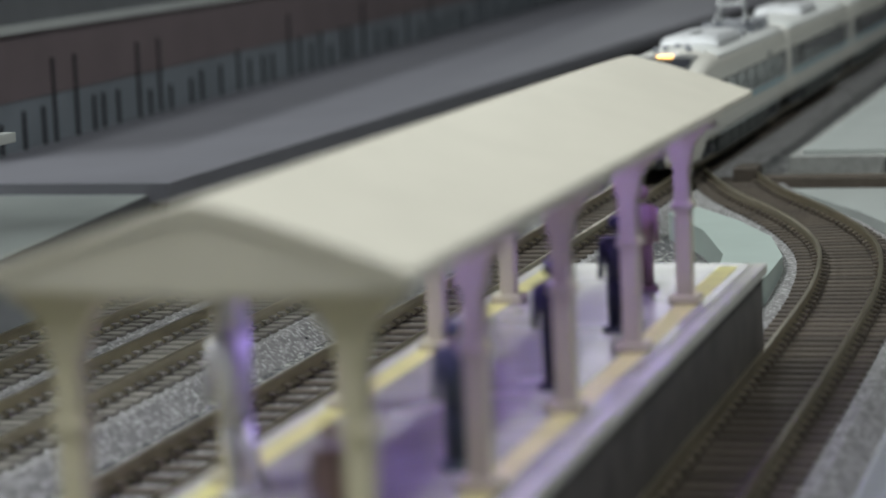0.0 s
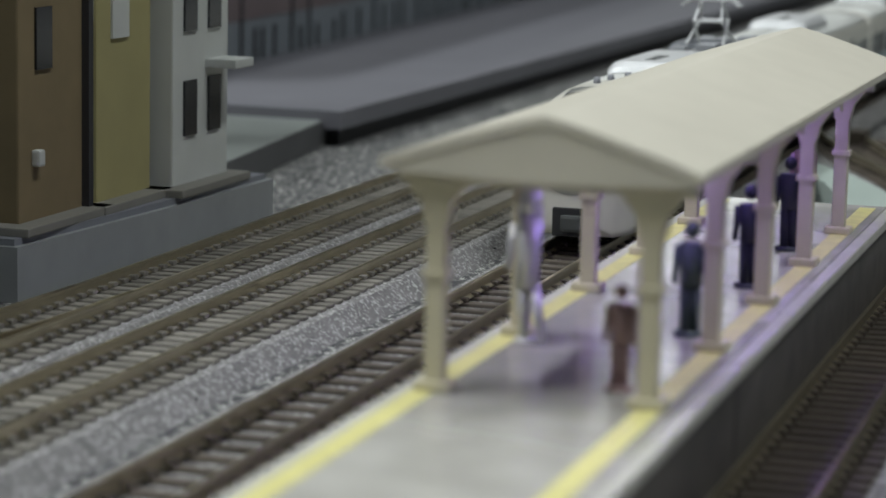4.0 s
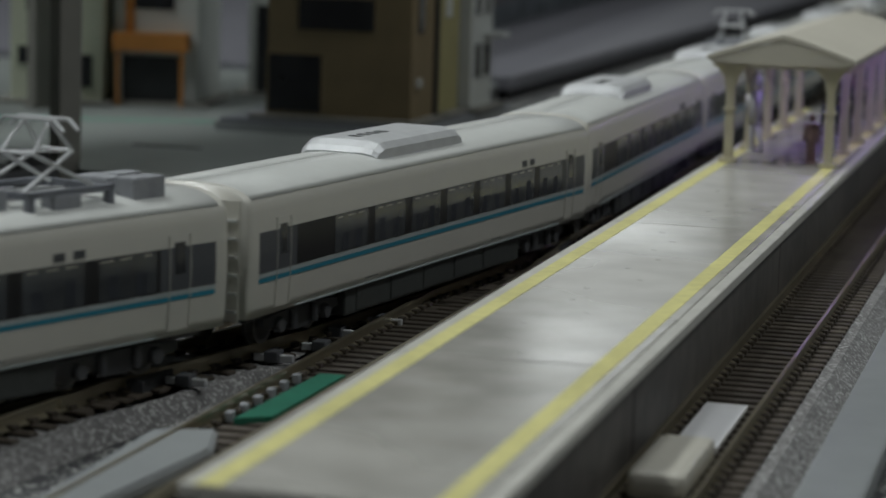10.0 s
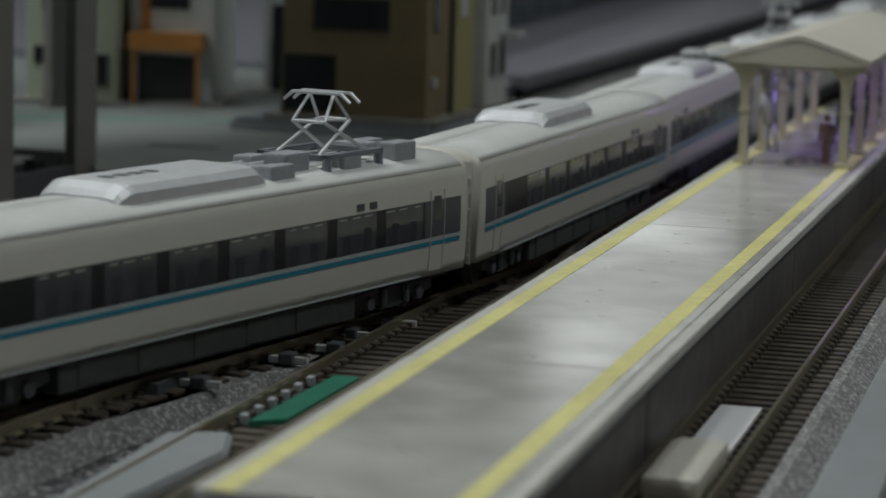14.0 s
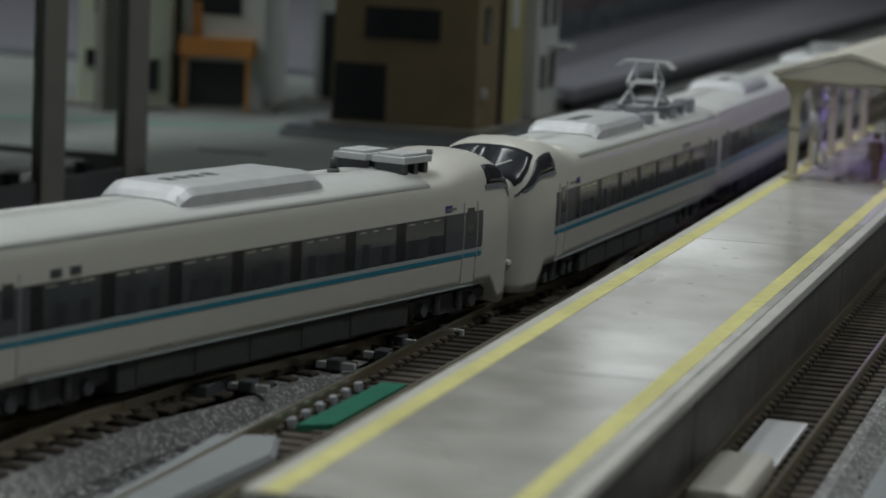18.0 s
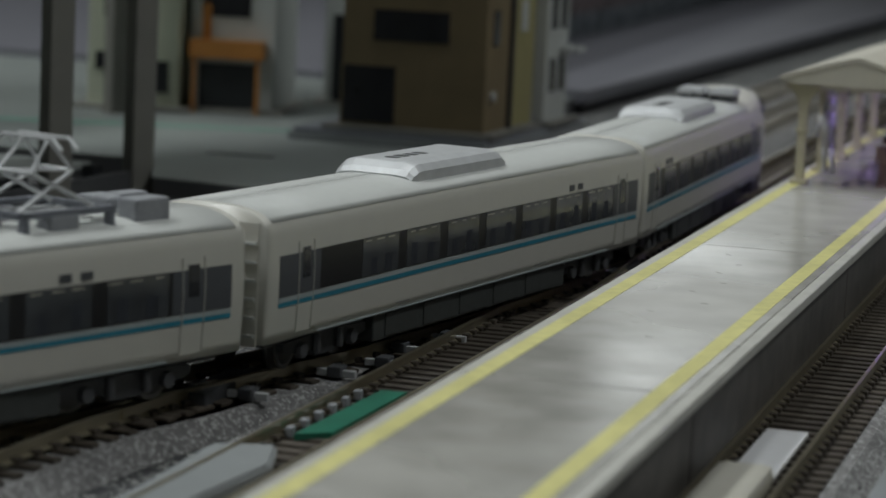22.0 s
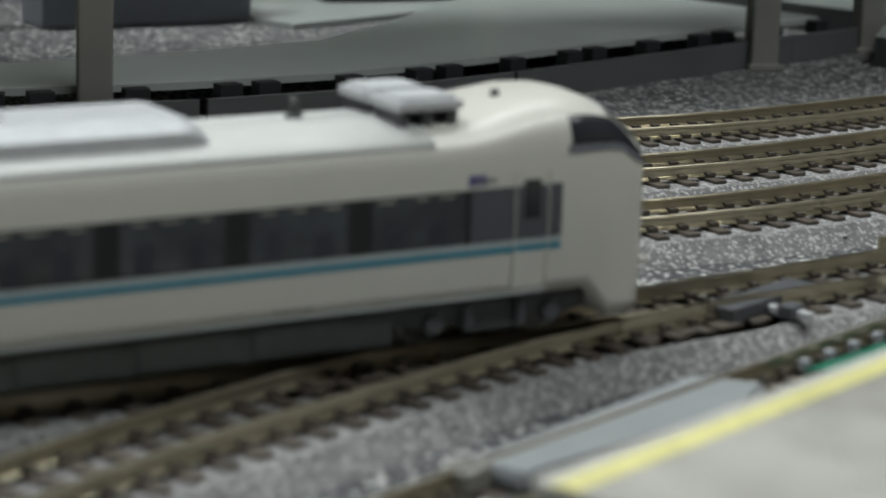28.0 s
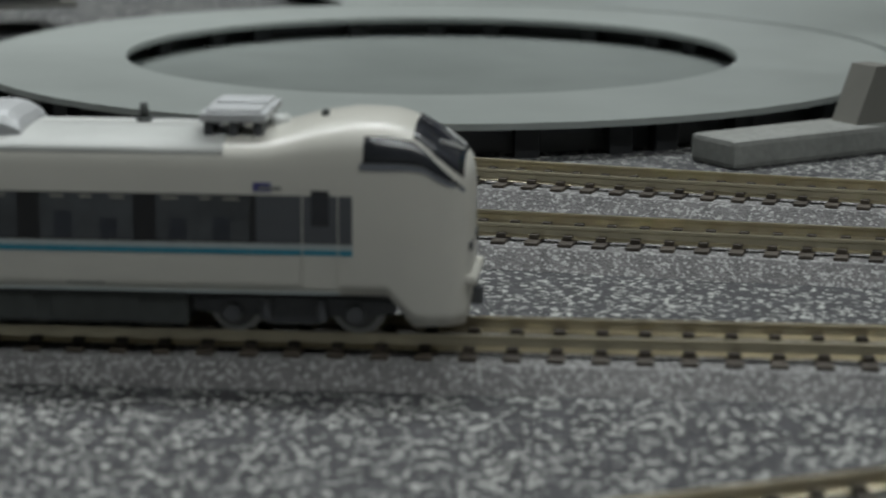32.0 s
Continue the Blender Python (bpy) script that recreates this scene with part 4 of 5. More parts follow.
    # ends
    for kind, sgn in ((front, 1), (rear, -1)):
        ye = sgn * CAR / 2
        if kind == "plain":
            e = part("end_wall", box(-0.80, 0.80, min(ye, ye + sgn * 0.03), max(ye, ye + sgn * 0.03), 0.5, 2.1, 0.0), M_CREAM, car, "cream end wall with a gangway")
            part("gangway", box(-0.36, 0.36, min(ye, ye + sgn * 0.11), max(ye, ye + sgn * 0.11), 0.5, 1.85, 0.02), M_UNDER, e)
            for i in range(6):
                part("step", box(-0.78, -0.56, min(ye, ye + sgn * 0.07), max(ye, ye + sgn * 0.07), 0.62 + i * 0.24, 0.66 + i * 0.24), M_ROOF, e)
                part("step", box(0.56, 0.78, min(ye, ye + sgn * 0.07), max(ye, ye + sgn * 0.07), 0.62 + i * 0.24, 0.66 + i * 0.24), M_ROOF, e)
            part("coupler", box(-0.12, 0.12, min(ye, ye + sgn * 0.13), max(ye, ye + sgn * 0.13), 0.25, 0.42, 0.02), M_BOGIE, car)
        elif kind == "cab":
            for side in (-1, 1):
                part("windscreen", patch(sh, sgn * (CAR / 2 - 0.03), sgn * (CAR / 2 - 0.58), lambda y: 0.70 + 0.09 * max(0.0, min(1.0, (CAR / 2 - sgn * y) / 0.55)), lambda y: 1.0, side, 0.012, 6, 5), M_GLASS, car, "sloping dark windscreen", True)
                part("wiper", cyl((side * 0.15, ye - sgn * 0.05, 2.09), (side * 0.45, ye - sgn * 0.3, 2.22), 0.018, 0.018, 5), M_ROOF, car)
                part("front_marker", box(side * 0.34 - 0.16, side * 0.34 + 0.16, min(ye - sgn * 0.05, ye + sgn * 0.068), max(ye - sgn * 0.05, ye + sgn * 0.068), 0.98, 1.08, 0.02), M_BOGIE, car, "narrow dark front lamp slot")
            bp = bmesh.new()
            add_box(bp, -0.62, 0.62, min(ye - sgn * 0.2, ye + sgn * 0.13), max(ye - sgn * 0.2, ye + sgn * 0.13), 0.60, 0.70, 0.04)
            part("bumper_lip", bp, M_CREAM, car)
            part("coupler", box(-0.12, 0.12, min(ye - sgn * 0.3, ye + sgn * 0.16), max(ye - sgn * 0.3, ye + sgn * 0.16), 0.28, 0.48, 0.02), M_BOGIE, car)
            d = 0.9
            part("dome_shade", cyl((0, sgn * (CAR / 2 - 2.25), 2.28), (0, sgn * (CAR / 2 - 2.05), 2.34), 0.16, 0.10, 14), M_ROOF, car, "", True)
        else:
            lo2 = lambda y: 0.75 + 0.09 * max(0.0, min(1.0, (CAR / 2 - y) / 1.2))
            chin = bmesh.new()
            ol = [(0.57 * math.cos(radians(a)), 1.12 + 0.38 * math.sin(radians(a))) for a in range(180, 361, 15)]
            for yy in (CAR / 2 - 0.02, CAR / 2 + 0.066):
                k = 1.0 if yy < CAR / 2 else 0.86
                ring_v = [chin.verts.new((x * k * U, yy * U, (1.1 + (z - 1.1) * k) * U)) for x, z in ol]
                if yy > CAR / 2:
                    chin.faces.new(ring_v)
                    for i in range(len(ol)):
                        chin.faces.new((prev[i], prev[(i + 1) % len(ol)], ring_v[(i + 1) % len(ol)], ring_v[i]))
                prev = ring_v
            part("visor_chin", chin, M_VISOR, car, "rounded lower end of the grey visor")
            for side in (-1, 1):
                part("visor", patch(sh, CAR / 2 - 0.0, CAR / 2 - 2.2, lo2, lambda y: 1.0, side, 0.012, 18, 8), M_VISOR, car, "glossy grey front visor", True)
                part("windscreen", patch(sh, CAR / 2 - 0.62, CAR / 2 - 1.75, lambda y: lo2(y) + 0.02, lambda y: 1.0, side, 0.020, 10, 8), M_GLASS, car, "black windscreen", True)
                pl = Vector((side * 0.43, CAR / 2 - 0.15, 1.29))
                for nm, q, rr, mm, lb in (("headlight", pl, 0.125, M_LAMP, "lit white headlight"), ("side_lamp", Vector((side * 0.39, CAR / 2 - 0.005, 1.08)), 0.10, M_AMBERDIM, "amber lamp below the headlight")):
                    hb = bmesh.new()
                    bmesh.ops.create_uvsphere(hb, u_segments=14, v_segments=8, radius=rr * U, matrix=Matrix.Translation(q * U) @ Matrix.Diagonal((1.0, 0.7, 0.9, 1.0)))
                    part(nm, hb, mm, car, lb, True)
                part("cab_side_window", patch(sh, CAR / 2 - 2.02, CAR / 2 - 1.5, lambda y: sh.a_of(y, 1.22), lambda y: sh.a_of(y, 1.24 + 0.36 * (CAR / 2 - 1.5 - y) / 0.52), side, 0.008, 3, 2), M_GLASS, car)
                for yd in (2.2, 2.52):
                    part("cab_door_window", zpatch(sh, CAR / 2 - yd - 0.06, CAR / 2 - yd + 0.06, 1.08, 1.62, side, 0.008, 1, 2), M_GLASS, car)
            for hx, hy in ((-0.35, 2.75), (0.35, 2.75), (-0.2, 3.4), (0.25, 3.3), (0.1, 3.9)):
                part("roof_horn", cyl((hx, CAR / 2 - hy, 2.24), (hx, CAR / 2 - hy, 2.38), 0.07, 0.05, 10), M_BOXGREY, car, "small grey roof horn", True)
            for hy in (3.0, 3.25, 3.5):
                part("roof_vent", box(-0.62, -0.45, CAR / 2 - hy - 0.08, CAR / 2 - hy + 0.08, 2.18, 2.27, 0.02), M_ROOF, car)
            part("roof_lamp", box(-0.17, 0.17, CAR / 2 - 2.02, CAR / 2 - 1.84, 2.16, 2.265, 0.03), M_AMBER, car, "lit amber lamp over the windscreen")
            part("coupler_recess", box(-0.31, 0.31, CAR / 2 - 0.3, CAR / 2 + 0.062, 0.14, 0.60, 0.03), M_LEG, car)
            part("coupler", box(-0.17, 0.17, CAR / 2 - 0.3, CAR / 2 + 0.12, 0.22, 0.48, 0.05), M_UNDER, car)
    # underframe
    u = bmesh.new()
    add_box(u, -0.86, 0.86, -3.35, 3.35, 0.13, 0.58, 0.03)
    us = part("underfloor_skirt", u, M_UNDER, car, "dark grey underfloor equipment skirt")
    for i in range(5):
        for sx in (-1, 1):
            yk = -2.8 + i * 1.2
            part("equipment_cover", box(sx * 0.865 - 0.012, sx * 0.865 + 0.012, yk, yk + 1.0, 0.17, 0.50, 0.008), M_UNDER, us)
    part("floor_pan", box(-0.7, 0.7, -CAR / 2 + 0.25, CAR / 2 - 0.35, 0.42, 0.52), M_BOGIE, car)
    bogie(car, 4.55)
    bogie(car, -4.55)
    return car


cars = [build_car("nose", "plain", panto=-3.9, ac=(-1.35, 1.9), lead=True, name="express_lead_car", label="cream-white streamlined lead car with lit headlights and a raised pantograph")]
for k in range(1, 9):
    if k == 3:
        c = build_car("plain", "plain", panto=-3.7, ac=(-1.35, 1.9), name="express_power_car", label="cream-white car with blue stripe and a raised pantograph")
    elif k == 5:
        c = build_car("plain", "cab", boxes=-3.85, ac=(-1.35, 1.9), name="express_cab_car", label="cream-white cab car with two silver roof boxes behind its domed cab")
    elif k == 6:
        c = build_car("cab", "plain", panto=-3.7, ac=(-1.35, 1.9), name="express_cab_car", label="cream-white cab car with a domed cab and a raised pantograph")
    elif k == 8:
        c = build_car("plain", "cab", boxes=-3.85, ac=(-1.45, 2.05), name="express_tail_car", label="cream-white tail car with domed cab and silver roof boxes")
    else:
        c = build_car("plain", "plain", ac=(-1.35, 1.9), name="express_coach", label="cream-white coach with dark windows and a narrow blue stripe")
    cars.append(c)

FRONT = [
    (0, -35.5), (2.5, -25.6), (3.5, -20.6), (4.6, -14.76), (5, -12.53), (6, -6.83), (7, -0.55), (7.5, 2.76), (8, 6.75), (8.5, 12.65), (9, 19.07),
    (9.5, 24.02), (10, 29.27), (10.5, 34.14), (11, 38.91), (11.5, 43.48), (12, 47.95), (12.5, 52.12), (13, 55.49), (13.5, 58.9), (14, 62.43), (14.5, 65.87),
    (15.5, 72.47), (16.5, 78.67), (17, 81.89), (17.5, 85.38), (18, 88.68), (18.5, 91.76), (19, 94.45), (19.5, 97.21), (20, 99.66), (20.5, 102.16), (21, 104.67),
    (21.5, 107.09), (22, 109.49), (22.5, 111.97), (23, 114.25), (23.5, 116.49), (24, 118.64), (24.5, 121.18), (25.5, 125.92), (26.5, 130.8), (27, 133.05), (28, 137.58),
    (28.5, 139.66), (29, 141.73), (30, 146.33), (31, 150.94), (32, 155.46)]


def car_pose(s_mid):
    xa, ya, _ = path_at(s_mid + 4.55)
    xb, yb, _ = path_at(s_mid - 4.55)
    a = math.atan2(-(xa - xb), ya - yb)
    return Matrix.Translation(((xa + xb) / 2 * U, (ya + yb) / 2 * U, 0)) @ Matrix.Rotation(a, 4, "Z")


def motions():
    for i, c in enumerate(cars):
        walk(c, [(t, car_pose(s - PITCH * i - PITCH / 2)) for t, s in FRONT])


# ---------------------------------------------------------------- road plates on legs, with the ring
def arc_pts(cx, cy, r, a0, a1, n):
    return [(cx + r * math.cos(radians(a0 + (a1 - a0) * i / n)), cy + r * math.sin(radians(a0 + (a1 - a0) * i / n))) for i in range(n + 1)]


ZT, ZU = 0.15, 0.03


def plate(label, poly, z0=ZU, z1=ZT, material=M_PLATE):
    t = thing("road_plate", label, "road plate", "pale road plates")
    b = add_prism(bmesh.new(), poly, z0, z1)
    part("deck", b, material, t)
    return t


def legs_along(t, pts, pitch=1.55, inset=0.25):
    """Black legs under the front edge of a plate, and a dark panel standing in for the shade behind them."""
    run, nxt, k = 0.0, 0.4, 0
    for (x, y), (x2, y2) in zip(pts, pts[1:]):
        d = math.hypot(x2 - x, y2 - y)
        ux, uy = (x2 - x) / d, (y2 - y) / d
        while nxt < run + d:
            q = nxt - run
            px, py = x + ux * q - uy * -inset * 0, y + uy * q
            o = part("leg", box(-0.2, 0.2, -0.14, 0.14, 0, ZU - G0 + 0.1), M_LEG, t)
            o.matrix_basis = Matrix.Translation(((px + uy * -inset) * U, (py + ux * inset) * U, G0 * U)) @ Matrix.Rotation(math.atan2(uy, ux), 4, "Z")
            k += 1
            nxt += pitch if k % 3 else pitch * 0.45
        run += d
    # solid dark panels set back under the edge, shade put into their colour
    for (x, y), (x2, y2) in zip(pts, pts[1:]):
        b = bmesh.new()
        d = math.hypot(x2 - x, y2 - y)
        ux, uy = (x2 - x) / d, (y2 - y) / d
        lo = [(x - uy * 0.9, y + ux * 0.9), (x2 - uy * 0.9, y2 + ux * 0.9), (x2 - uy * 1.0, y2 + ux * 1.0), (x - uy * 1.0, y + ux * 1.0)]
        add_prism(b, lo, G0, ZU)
        part("apron", b, M_PLATE2, t, "dark panel painted as the shade under the plate")


front_edge = [(-26.2, -26.0), (-25.9, -23.8), (-24.2, -21.8), (-21.6, -20.1), (-19.3, -17.6), (-17.9, -14.9), (-17.0, -12.2), (-16.5, -9.0), (-16.2, -5.0), (-15.8, -1.0), (-15.6, 1.2)]
back_edge = [(-23.5, 1.6), (-22.0, -2.8), (-20.6, -6.5), (-19.7, -9.5), (-20.2, -12.5), (-21.2, -15.6), (-23.2, -18.6), (-26.0, -20.3)]
rp = plate("pale grey curved road plate on black legs", front_edge + back_edge)
legs_along(rp, list(reversed(front_edge)))

RX, RY = -34.2, -32.3
ring = thing("ring_road_plate", "pale grey ring-shaped road plate on black legs", "road plate", "pale road plates")
n = 64
b = bmesh.new()
o_pts, i_pts = arc_pts(RX + 0.3, RY, 9.6, 0, 360, n)[:-1], arc_pts(RX, RY, 6.4, 0, 360, n)[:-1]
vs = [[b.verts.new((x * U, y * U, z * U)) for x, y in pts] for pts, z in ((o_pts, ZT), (i_pts, ZT), (i_pts, ZU), (o_pts, ZU))]
for i in range(n):
    j = (i + 1) % n
    for k in range(4):
        b.faces.new((vs[k][i], vs[k][j], vs[(k + 1) % 4][j], vs[(k + 1) % 4][i]))
part("deck", b, M_PLATE, ring)
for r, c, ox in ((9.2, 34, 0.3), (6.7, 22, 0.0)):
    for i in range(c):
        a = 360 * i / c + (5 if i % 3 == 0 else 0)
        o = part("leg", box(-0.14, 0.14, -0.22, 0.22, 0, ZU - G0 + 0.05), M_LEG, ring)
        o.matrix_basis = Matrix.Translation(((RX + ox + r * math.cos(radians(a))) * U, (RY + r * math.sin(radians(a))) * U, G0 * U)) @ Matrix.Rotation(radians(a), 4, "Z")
# two dark bands under the ring, coloured as the shade below it
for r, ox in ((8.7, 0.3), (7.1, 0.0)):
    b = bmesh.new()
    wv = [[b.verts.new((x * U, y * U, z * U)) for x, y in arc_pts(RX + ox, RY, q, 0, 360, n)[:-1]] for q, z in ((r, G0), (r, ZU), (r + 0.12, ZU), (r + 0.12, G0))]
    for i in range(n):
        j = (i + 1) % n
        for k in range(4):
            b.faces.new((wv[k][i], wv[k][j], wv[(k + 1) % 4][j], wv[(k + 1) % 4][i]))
    part("apron", b, M_PLATE2, ring, "dark panel painted as the shade under the ring")
centre = plate("grey round plate inside the ring", arc_pts(RX, RY, 6.9, 0, 360, 40)[:-1], G0, G0 + 0.2, M_PLATE3)
out = [(RX + 0.3 + 9.72 * math.cos(radians(a)), RY + 9.72 * math.sin(radians(a))) for a in range(178, 40, -6)]
apron = plate("wide pale grey road area behind the ring", [(-26.25, -25.95), (-26.05, -20.35), (-33, -18.0), (-54, -14.6), (-80, -11), (-80, -32.0)] + out)
tape = tagged(bm_obj("orange_tape", add_prism(bmesh.new(), [(-25.75, -23.75), (-24.15, -21.85), (-26.7, -20.6), (-28.0, -22.3)], ZT, ZT + 0.012), M_ORANGE), "orange strip of tape stuck on the road plate", "tape")

# stone block with an upright wedge
sb = thing("stone_block", "low grey stone block with a dark wedge on it", "stone block", at=TOWN)
bb = bmesh.new()
add_box(bb, -0.6, 0.6, -2.2, 2.0, 0, 0.5, 0.1)
part("block", bb, M_STONE, sb)
b = bmesh.new()
add_prism(b, [(-0.32, 0.75), (0.32, 0.75), (0.32, 1.6), (-0.32, 1.6)], 0.48, 1.5)
for v in b.verts:
    if v.co.z > 1.2 * U:
        v.co.y += (0.45 if v.co.y < 1.1 * U else 0.0) * U
part("wedge", b, M_PIER, sb)
sb.matrix_world = Matrix.Translation((-23.7 * U, -28.3 * U, G0 * U)) @ Matrix.Rotation(0.3, 4, "Z")

# base slab, its lit top and shaded sides painted in two greys, and green taped line
slab = thing("dark_base_slab", "base slab beside the tracks, its lit top painted paler than its sides", "base slab")
edge_line = [(-15.0, 3.2), (-13.6, 0.0), (-11.2, -0.4), (-10.3, 4.0), (-9.4, 11.0), (-12.0, 32.0), (-42, 36.0), (-42, 6.0), (-25.0, 3.6)]
part("slab", add_prism(bmesh.new(), edge_line, G0, 0.05), M_PLATE2, slab)
part("top", add_prism(bmesh.new(), edge_line, 0.051, 0.075), M_PLATE3, slab, "slab top painted paler where light falls")
part("groove", box(-14.6, -12.9, 5.4, 5.62, 0.07, 0.085), M_LEG, slab)
tape = tagged(bm_obj("green_tape", add_prism(bmesh.new(), [(-24, 8.6), (-11.0, 13.2), (-11.0, 13.6), (-24, 9.1)], 0.075, 0.085), M_GREENL), "thin green taped line along the plate", "tape")


# ---------------------------------------------------------------- viaduct piers
def pier(x, y, w=0.55, d=0.5, h=12.0, z=G0):
    t = thing("viaduct_pier", "slim warm grey square viaduct pier", "pier", "viaduct piers", at=TOWN)
    part("shaft", box(-w / 2, w / 2, -d / 2, d / 2, 0, h, 0.04), M_PIER, t)
    part("foot", box(-w / 2 - 0.06, w / 2 + 0.06, -d / 2 - 0.06, d / 2 + 0.06, 0, 0.12, 0.02), M_PIER, t)
    t.matrix_world = Matrix.Translation((x * U, y * U, z * U)) @ Matrix.Rotation(0.9, 4, "Z")


for x, y, z in ((-14.85, -2.2, G0), (-14.6, 1.5, G0), (-18.3, -16.4, G0), (-20.7, -19.9, G0), (-27.1, -12.5, G0), (-28.9, -16.1, G0), (-24.4, 2.4, G0), (-24.6, 6.0, 0.075),
                (-20.6, 13.4, 0.075), (-20.2, 16.6, 0.075), (-13.6, 15.4, 0.075), (-12.6, 16.0, 0.075)):
    pier(x, y, z=z)
vd = thing("viaduct_deck", "long grey viaduct deck carried by the piers", "viaduct")
part("deck", add_prism(bmesh.new(), [(-33, -24), (-24, -24), (-15, -2), (-10, 14), (-16, 14), (-22, 0)], 11.4, 12.6), M_PIER, vd)


# ---------------------------------------------------------------- buildings
def building(name, label, x, y, rot, w, d, h, wall, base=0.32, windows=(), bands=(), roof=None, land=TOWN):
    """Front face is at -y of the local frame, w wide, d deep."""
    t = thing(name, label, "building", "model buildings", at=TOWN)
    body = part("wall", box(-w / 2, w / 2, 0, d, 0, h, 0.04), wall, t)
    for wx, wz, ww, wh, m, pr in windows:
        o = part("window", box(wx - ww / 2, wx + ww / 2, -0.05 - pr, 0.02, wz, wz + wh, 0.01), m, t)
        if m is M_DARKW:
            part("frame", box(wx - ww / 2 - 0.06, wx + ww / 2 + 0.06, -0.03, 0.02, wz - 0.06, wz + wh + 0.06), wall, o)
    for bx, bz, bw, bh, m, pr in bands:
        part("trim", box(bx - bw / 2, bx + bw / 2, -pr, 0.02, bz, bz + bh, 0.01), m, t)
    part("roof", box(-w / 2 - 0.1, w / 2 + 0.1, -0.1, d + 0.1, h, h + 0.25, 0.04), roof or M_PIER, t)
    part("plinth", box(-w / 2 - 0.35, w / 2 + 0.35, -0.4, d + 0.2, -0.01, 0.12, 0.02), M_PIER, t)
    t.matrix_world = land @ Matrix.Translation((x * U, y * U, base * U)) @ Matrix.Rotation(radians(rot), 4, "Z")
    return t


tan = building("tan_building", "plain tan building with a dark window and doorway", -11.15, 10.6, 0, 3.84, 2.3, 8.0, M_BROWN, 0.4, land=HERE,
               windows=((-0.08, 2.3, 2.0, 0.8, M_DARKW, 0), (-1.16, 0.2, 1.4, 1.45, M_DARKW, 0)))
part("side_window", box(1.90, 1.96, 0.5, 1.0, 2.3, 3.2), M_DARKW, tan)
part("wall_lamp", box(1.90, 2.05, 0.4, 0.6, 0.9, 1.15, 0.04), M_WHITEB, tan)
part("drain_pipe", box(1.92, 2.04, 2.05, 2.2, 0, 5), M_FENCE, tan)
ochre = building("ochre_building", "narrow ochre building with a pale blue pipe", -10.65, 13.1, 0, 2.9, 2.0, 8.0, M_YELB, 0.4, land=HERE,
                 windows=((1.25, 2.9, 0.3, 0.7, M_WHITEB, 0.03),), bands=((1.2, 0.1, 0.16, 1.6, M_LBLUE, 0.2),))
part("side_window", box(1.43, 1.49, 0.5, 1.1, 2.6, 3.4), M_WHITEB, ochre)
white = building("white_building", "white building with dark windows and a blue panel", -10.7, 15.3, 0, 3.6, 2.3, 8.0, M_WHITEB, 0.4, land=HERE, bands=((1.5, 3.6, 0.5, 1.0, M_BLUEB, 0.08),))
for wy, wz in ((0.4, 2.6), (1.4, 2.6), (0.4, 0.9), (1.4, 0.9)):
    part("side_window", box(1.78, 1.84, wy, wy + 0.5, wz, wz + 0.9), M_DARKW, white)
part("porch", box(1.7, 2.35, 1.3, 2.1, 1.95, 2.1, 0.02), M_WHITEB, white)
g = thing("building_plinth", "grey raised plinth under the row of buildings", "plinth")
part("slab", add_prism(bmesh.new(), [(-14.2, 9.9), (-8.9, 9.9), (-8.6, 14.5), (-8.45, 18.6), (-14.6, 18.6)], G0, 0.3), M_MOTOR, g)
part("paving", add_prism(bmesh.new(), [(-14.1, 10.0), (-9.0, 10.0), (-8.7, 14.5), (-8.55, 18.5), (-14.5, 18.5)], 0.3, 0.395), M_BOXGREY, g)
building("ivory_shop", "ivory shop with dark windows beside an awning shop", -23.0, 15.4, 14, 2.6, 4.0, 7.5, M_IVORYB, 0.075,
         windows=((-0.3, 2.6, 1.1, 0.7, M_DARKW, 0), (-0.9, 1.1, 0.35, 0.5, M_DARKW, 0), (0.75, 0.5, 0.55, 0.9, M_DARKW, 0)))
awn = building("awning_shop", "white shop with an orange awning over a dark front", -20.5, 16.6, 14, 2.4, 4.0, 7.5, M_WHITEB, 0.075,
               windows=((-0.1, 0.1, 1.7, 1.3, M_DARKW, 0), (-0.2, 2.7, 1.4, 0.8, M_DARKW, 0)), bands=((-0.1, 1.55, 2.1, 0.5, M_ORANGEB, 0.55), (-0.75, 2.05, 0.25, 1.0, M_ORANGEB, 0.06)))
for k in (-1.0, 0.8):
    part("awning_post", box(k - 0.05, k + 0.05, -0.5, -0.4, 0, 1.56), M_ORANGEB, awn)
building("white_house", "white house with a dark doorway behind the awning shop", -18.2, 22.0, 14, 3.2, 4.0, 7.5, M_WHITEB, 0.075, windows=((-0.9, 0.1, 0.9, 2.6, M_DARKW, 0), (0.8, 1.6, 0.5, 0.8, M_DARKW, 0)))
rowh = [("green_shop", "bright green shop with white window frames", -32.2, -17.8, 4.2, M_GREENB, 5), ("blue_pillar_shop", "narrow blue shop front between two shops", -35.3, -17.4, 1.0, M_BLUEB, 4), ("navy_shop", "navy shop front with white door frames", -37.2, -17.2, 2.6, M_NAVY, 3),
        ("sage_shop", "sage green shop with pale window bars", -40.4, -16.8, 3.2, M_SAGE, 2), ("blue_pillar_shop", "narrow blue shop front between two shops", -43.0, -16.5, 1.0, M_BLUEB, 1), ("navy_shop", "navy shop front with a white sign band", -45.8, -16.1, 3.6, M_NAVY, 0)]
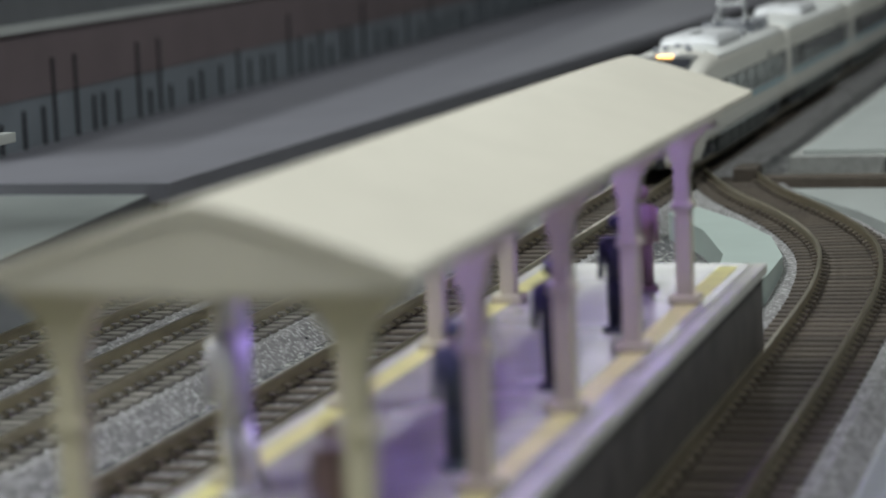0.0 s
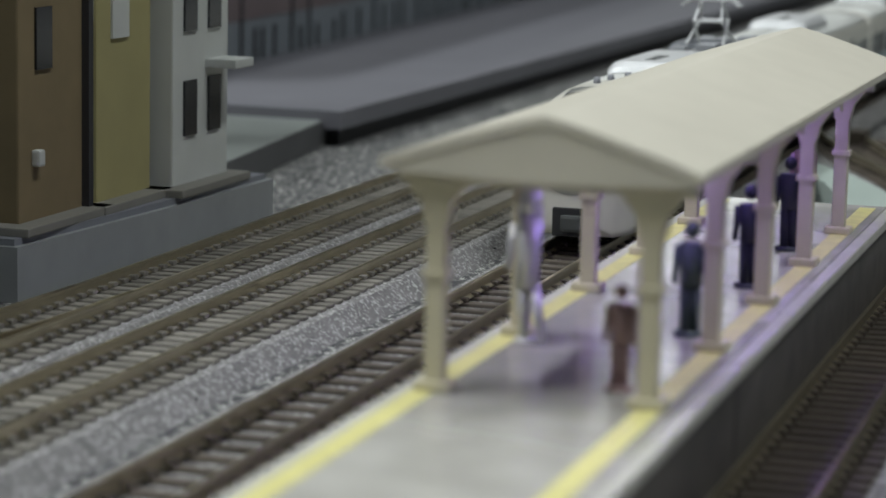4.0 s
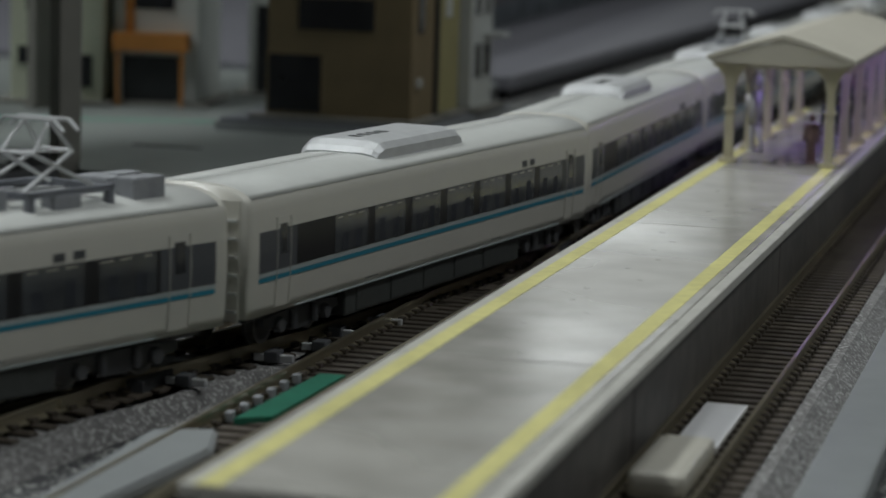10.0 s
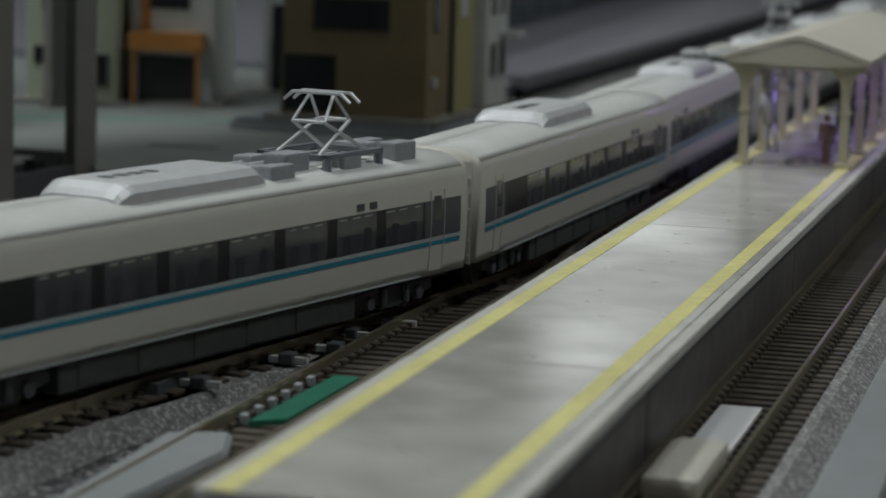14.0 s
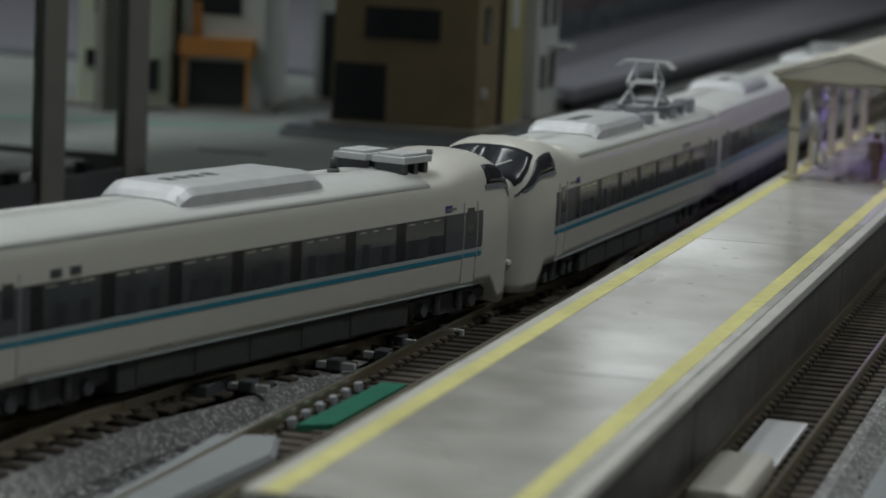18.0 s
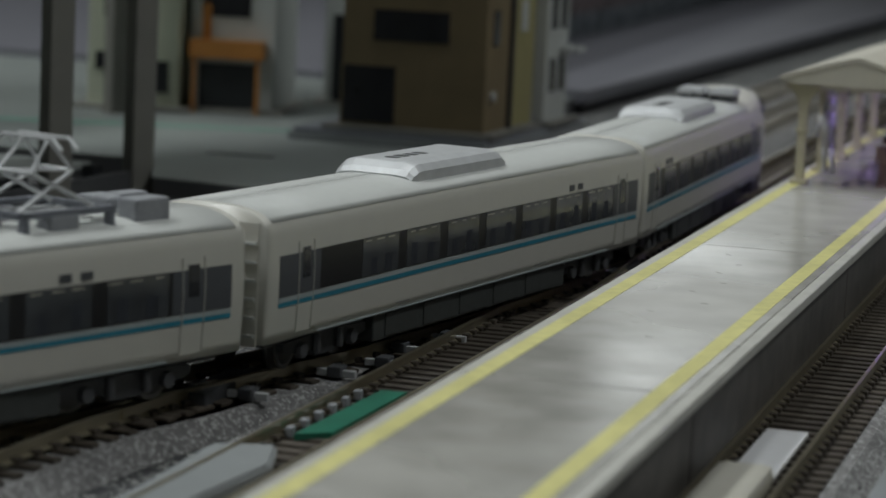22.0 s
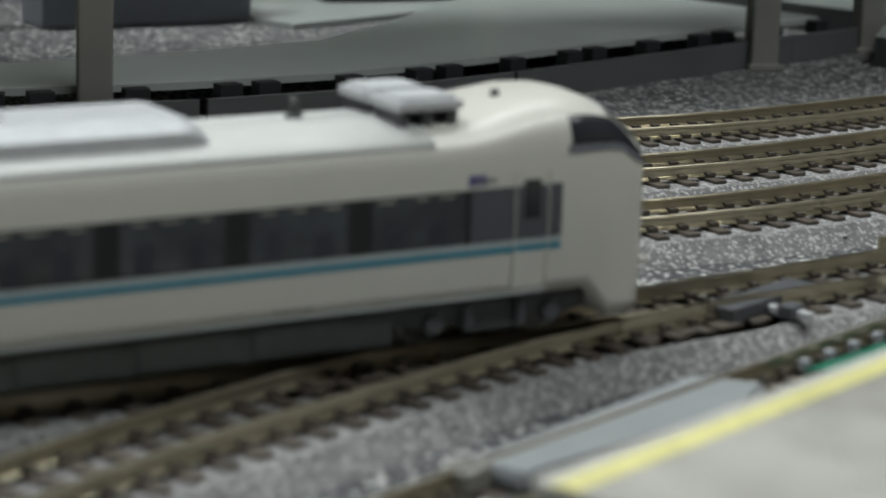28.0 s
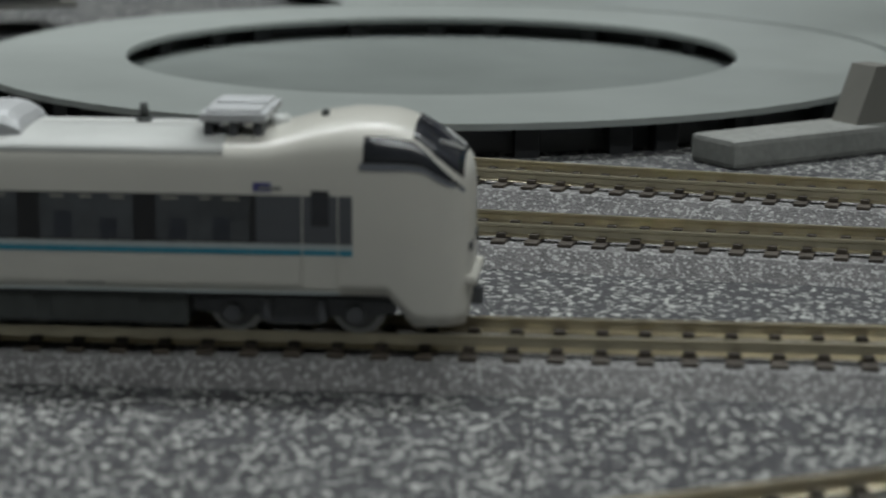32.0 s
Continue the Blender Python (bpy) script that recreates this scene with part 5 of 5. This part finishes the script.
for nm, lab, bx, by, bw, wall, k in rowh:
    nw = 2 if bw > 3 else 1 if bw > 2 else 0
    win = []
    for q in range(nw):
        wx = (q - (nw - 1) / 2) * bw * 0.5
        win += [(wx, 0.7, bw * 0.34, 1.7, M_WHITEB, 0.03), (wx - bw * 0.075, 0.8, bw * 0.13, 1.5, M_DARKW, 0.06), (wx + bw * 0.075, 0.8, bw * 0.13, 1.5, M_DARKW, 0.06)]
    building(nm, lab, bx, by, -7, bw, 4.0, 6.0, wall, ZT + 0.25, windows=win, land=ROW)
g = thing("shop_kerb", "long grey kerb in front of the row of shops", "kerb", at=ROW)
part("kerb", add_prism(bmesh.new(), [(-29.7, -19.4), (-56, -16.2), (-56, -11), (-28.2, -14.0)], ZT, ZT + 0.24), M_PIER, g)


def planter(x, y, rot, w, label):
    t = thing("planter_box", label, "planter", "planters behind the road", at=ROW)
    part("trough", box(-w / 2, w / 2, 0, 1.3, 0, 1.15, 0.05), M_BOXGREY, t)
    part("rim", box(-w / 2 - 0.08, w / 2 + 0.08, -0.08, 1.38, 1.1, 1.25, 0.03), M_UNDER, t)
    r = random.Random(int(w * 31))
    for i in range(int(w * 3)):
        b = bmesh.new()
        for q in range(5):
            bmesh.ops.create_icosphere(b, subdivisions=1, radius=r.uniform(0.14, 0.3) * U, matrix=Matrix.Translation(((-w / 2 + 0.3 + i / 3.0 + r.uniform(-0.2, 0.2)) * U, (0.65 + r.uniform(-0.4, 0.4)) * U, (1.3 + r.uniform(0, 0.7)) * U)))
        part("shrub", b, M_LEAF if r.random() < 0.6 else M_SHRUB, t)
    t.matrix_world = ROW @ Matrix.Translation((x * U, y * U, G0 * U)) @ Matrix.Rotation(radians(rot), 4, "Z")


planter(-29.6, -7.0, 70, 4.6, "blue-grey planter box with yellow-green shrubs")
planter(-28.7, 0.0, 66, 4.2, "blue-grey planter box with yellow-green shrubs")
planter(-31.4, -11.4, 66, 2.4, "low blue-grey planter beside the green shop")
for x, y, h in ((-31.6, -4.6, 3.4), (-32.0, -3.0, 3.0), (-31.4, -1.6, 3.6), (-32.4, -6.4, 3.2)):
    g = thing("red_post", "small dull red post standing behind the planters", "post", "red posts", at=ROW)
    part("shaft", box(x - 0.14, x + 0.14, y - 0.14, y + 0.14, G0, h - 0.5, 0.03), M_RED, g)
    part("cap", box(x - 0.3, x + 0.3, y - 0.3, y + 0.3, h - 0.5, h - 0.2, 0.05), M_RED, g)
g = thing("pale_forecourt", "pale grey paved base behind the planters", "base plate", at=ROW)
part("slab", add_prism(bmesh.new(), [(-27.4, -5.0), (-27.0, 3.0), (-45, 6.0), (-45, -4.0)], G0, G0 + 0.12), M_PLATE, g)
building("brown_hall", "dark brown hall behind the planters", -36.0, -6.5, 68, 5.6, 3.0, 6.0, M_BROWN, G0, windows=((0, 1.0, 4.4, 1.8, M_DARKW, 0),), land=ROW)
building("pale_shed", "pale grey shed on a yellowish base", -27.4, 5.0, 66, 4.0, 3.0, 2.6, M_IVORYB, G0, windows=((-0.6, 0.3, 1.2, 1.4, M_DARKW, 0), (1.0, 0.9, 0.8, 0.8, M_DARKW, 0)), land=ROW)
building("dark_cabinet", "dark grey-green cabinet standing beyond the ring", -47.0, -41.0, -78, 3.0, 2.4, 6.0, M_PLATE2, ZT)
building("dark_showcase", "dark blue box on a grey base plate beyond the ring", -50.6, -22.0, -62, 4.4, 3.4, 5.0, M_NAVY, ZT)

# ---------------------------------------------------------------- far end: raised grey floor, panelled wall
fl = thing("far_floor_plate", "wide lavender-grey floor plate with a black foot", "floor plate")
part("plate", add_prism(bmesh.new(), [(-11.3, 30), (-11.3, 400), (-90, 400), (-90, 34)], -0.1, 0.3), M_FLOORG, fl)
part("foot", add_prism(bmesh.new(), [(-11.5, 30.4), (-11.5, 399), (-89, 399), (-89, 35)], G0, -0.1), M_LEG, fl)
fw = thing("panelled_wall", "long mauve and blue-grey panelled wall behind the tracks", "wall panel")
WX0, WY0, WX1, WY1 = -17.6, 34.0, -42.0, 380.0
L = math.hypot(WX1 - WX0, WY1 - WY0)
part("lower_panel", box(0, L, 0, 0.6, 0, 1.15), M_HEDGE2, fw)
part("upper_panel", box(0, L, -0.02, 0.6, 1.15, 2.7), M_HEDGE, fw)
part("rail", box(0, L, -0.1, 0.62, 2.7, 2.9), M_WHITEB, fw)
part("upper_wall", box(0, L, 0.0, 0.6, 2.9, 7.5), M_UPPER, fw)
rr = random.Random(5)
xk = 0.5
while xk < L:
    hh = rr.choice((0.7, 0.9, 1.2, 2.0))
    part("post", box(xk - 0.035, xk + 0.035, -0.09, -0.02, 0, hh), M_FENCE, fw)
    xk += rr.uniform(0.6, 1.5) * (1 + xk / 60.0)
fw.matrix_world = Matrix.Translation((WX0 * U, WY0 * U, 0.3 * U)) @ Matrix.Rotation(math.atan2(WY1 - WY0, WX1 - WX0), 4, "Z")

motions()
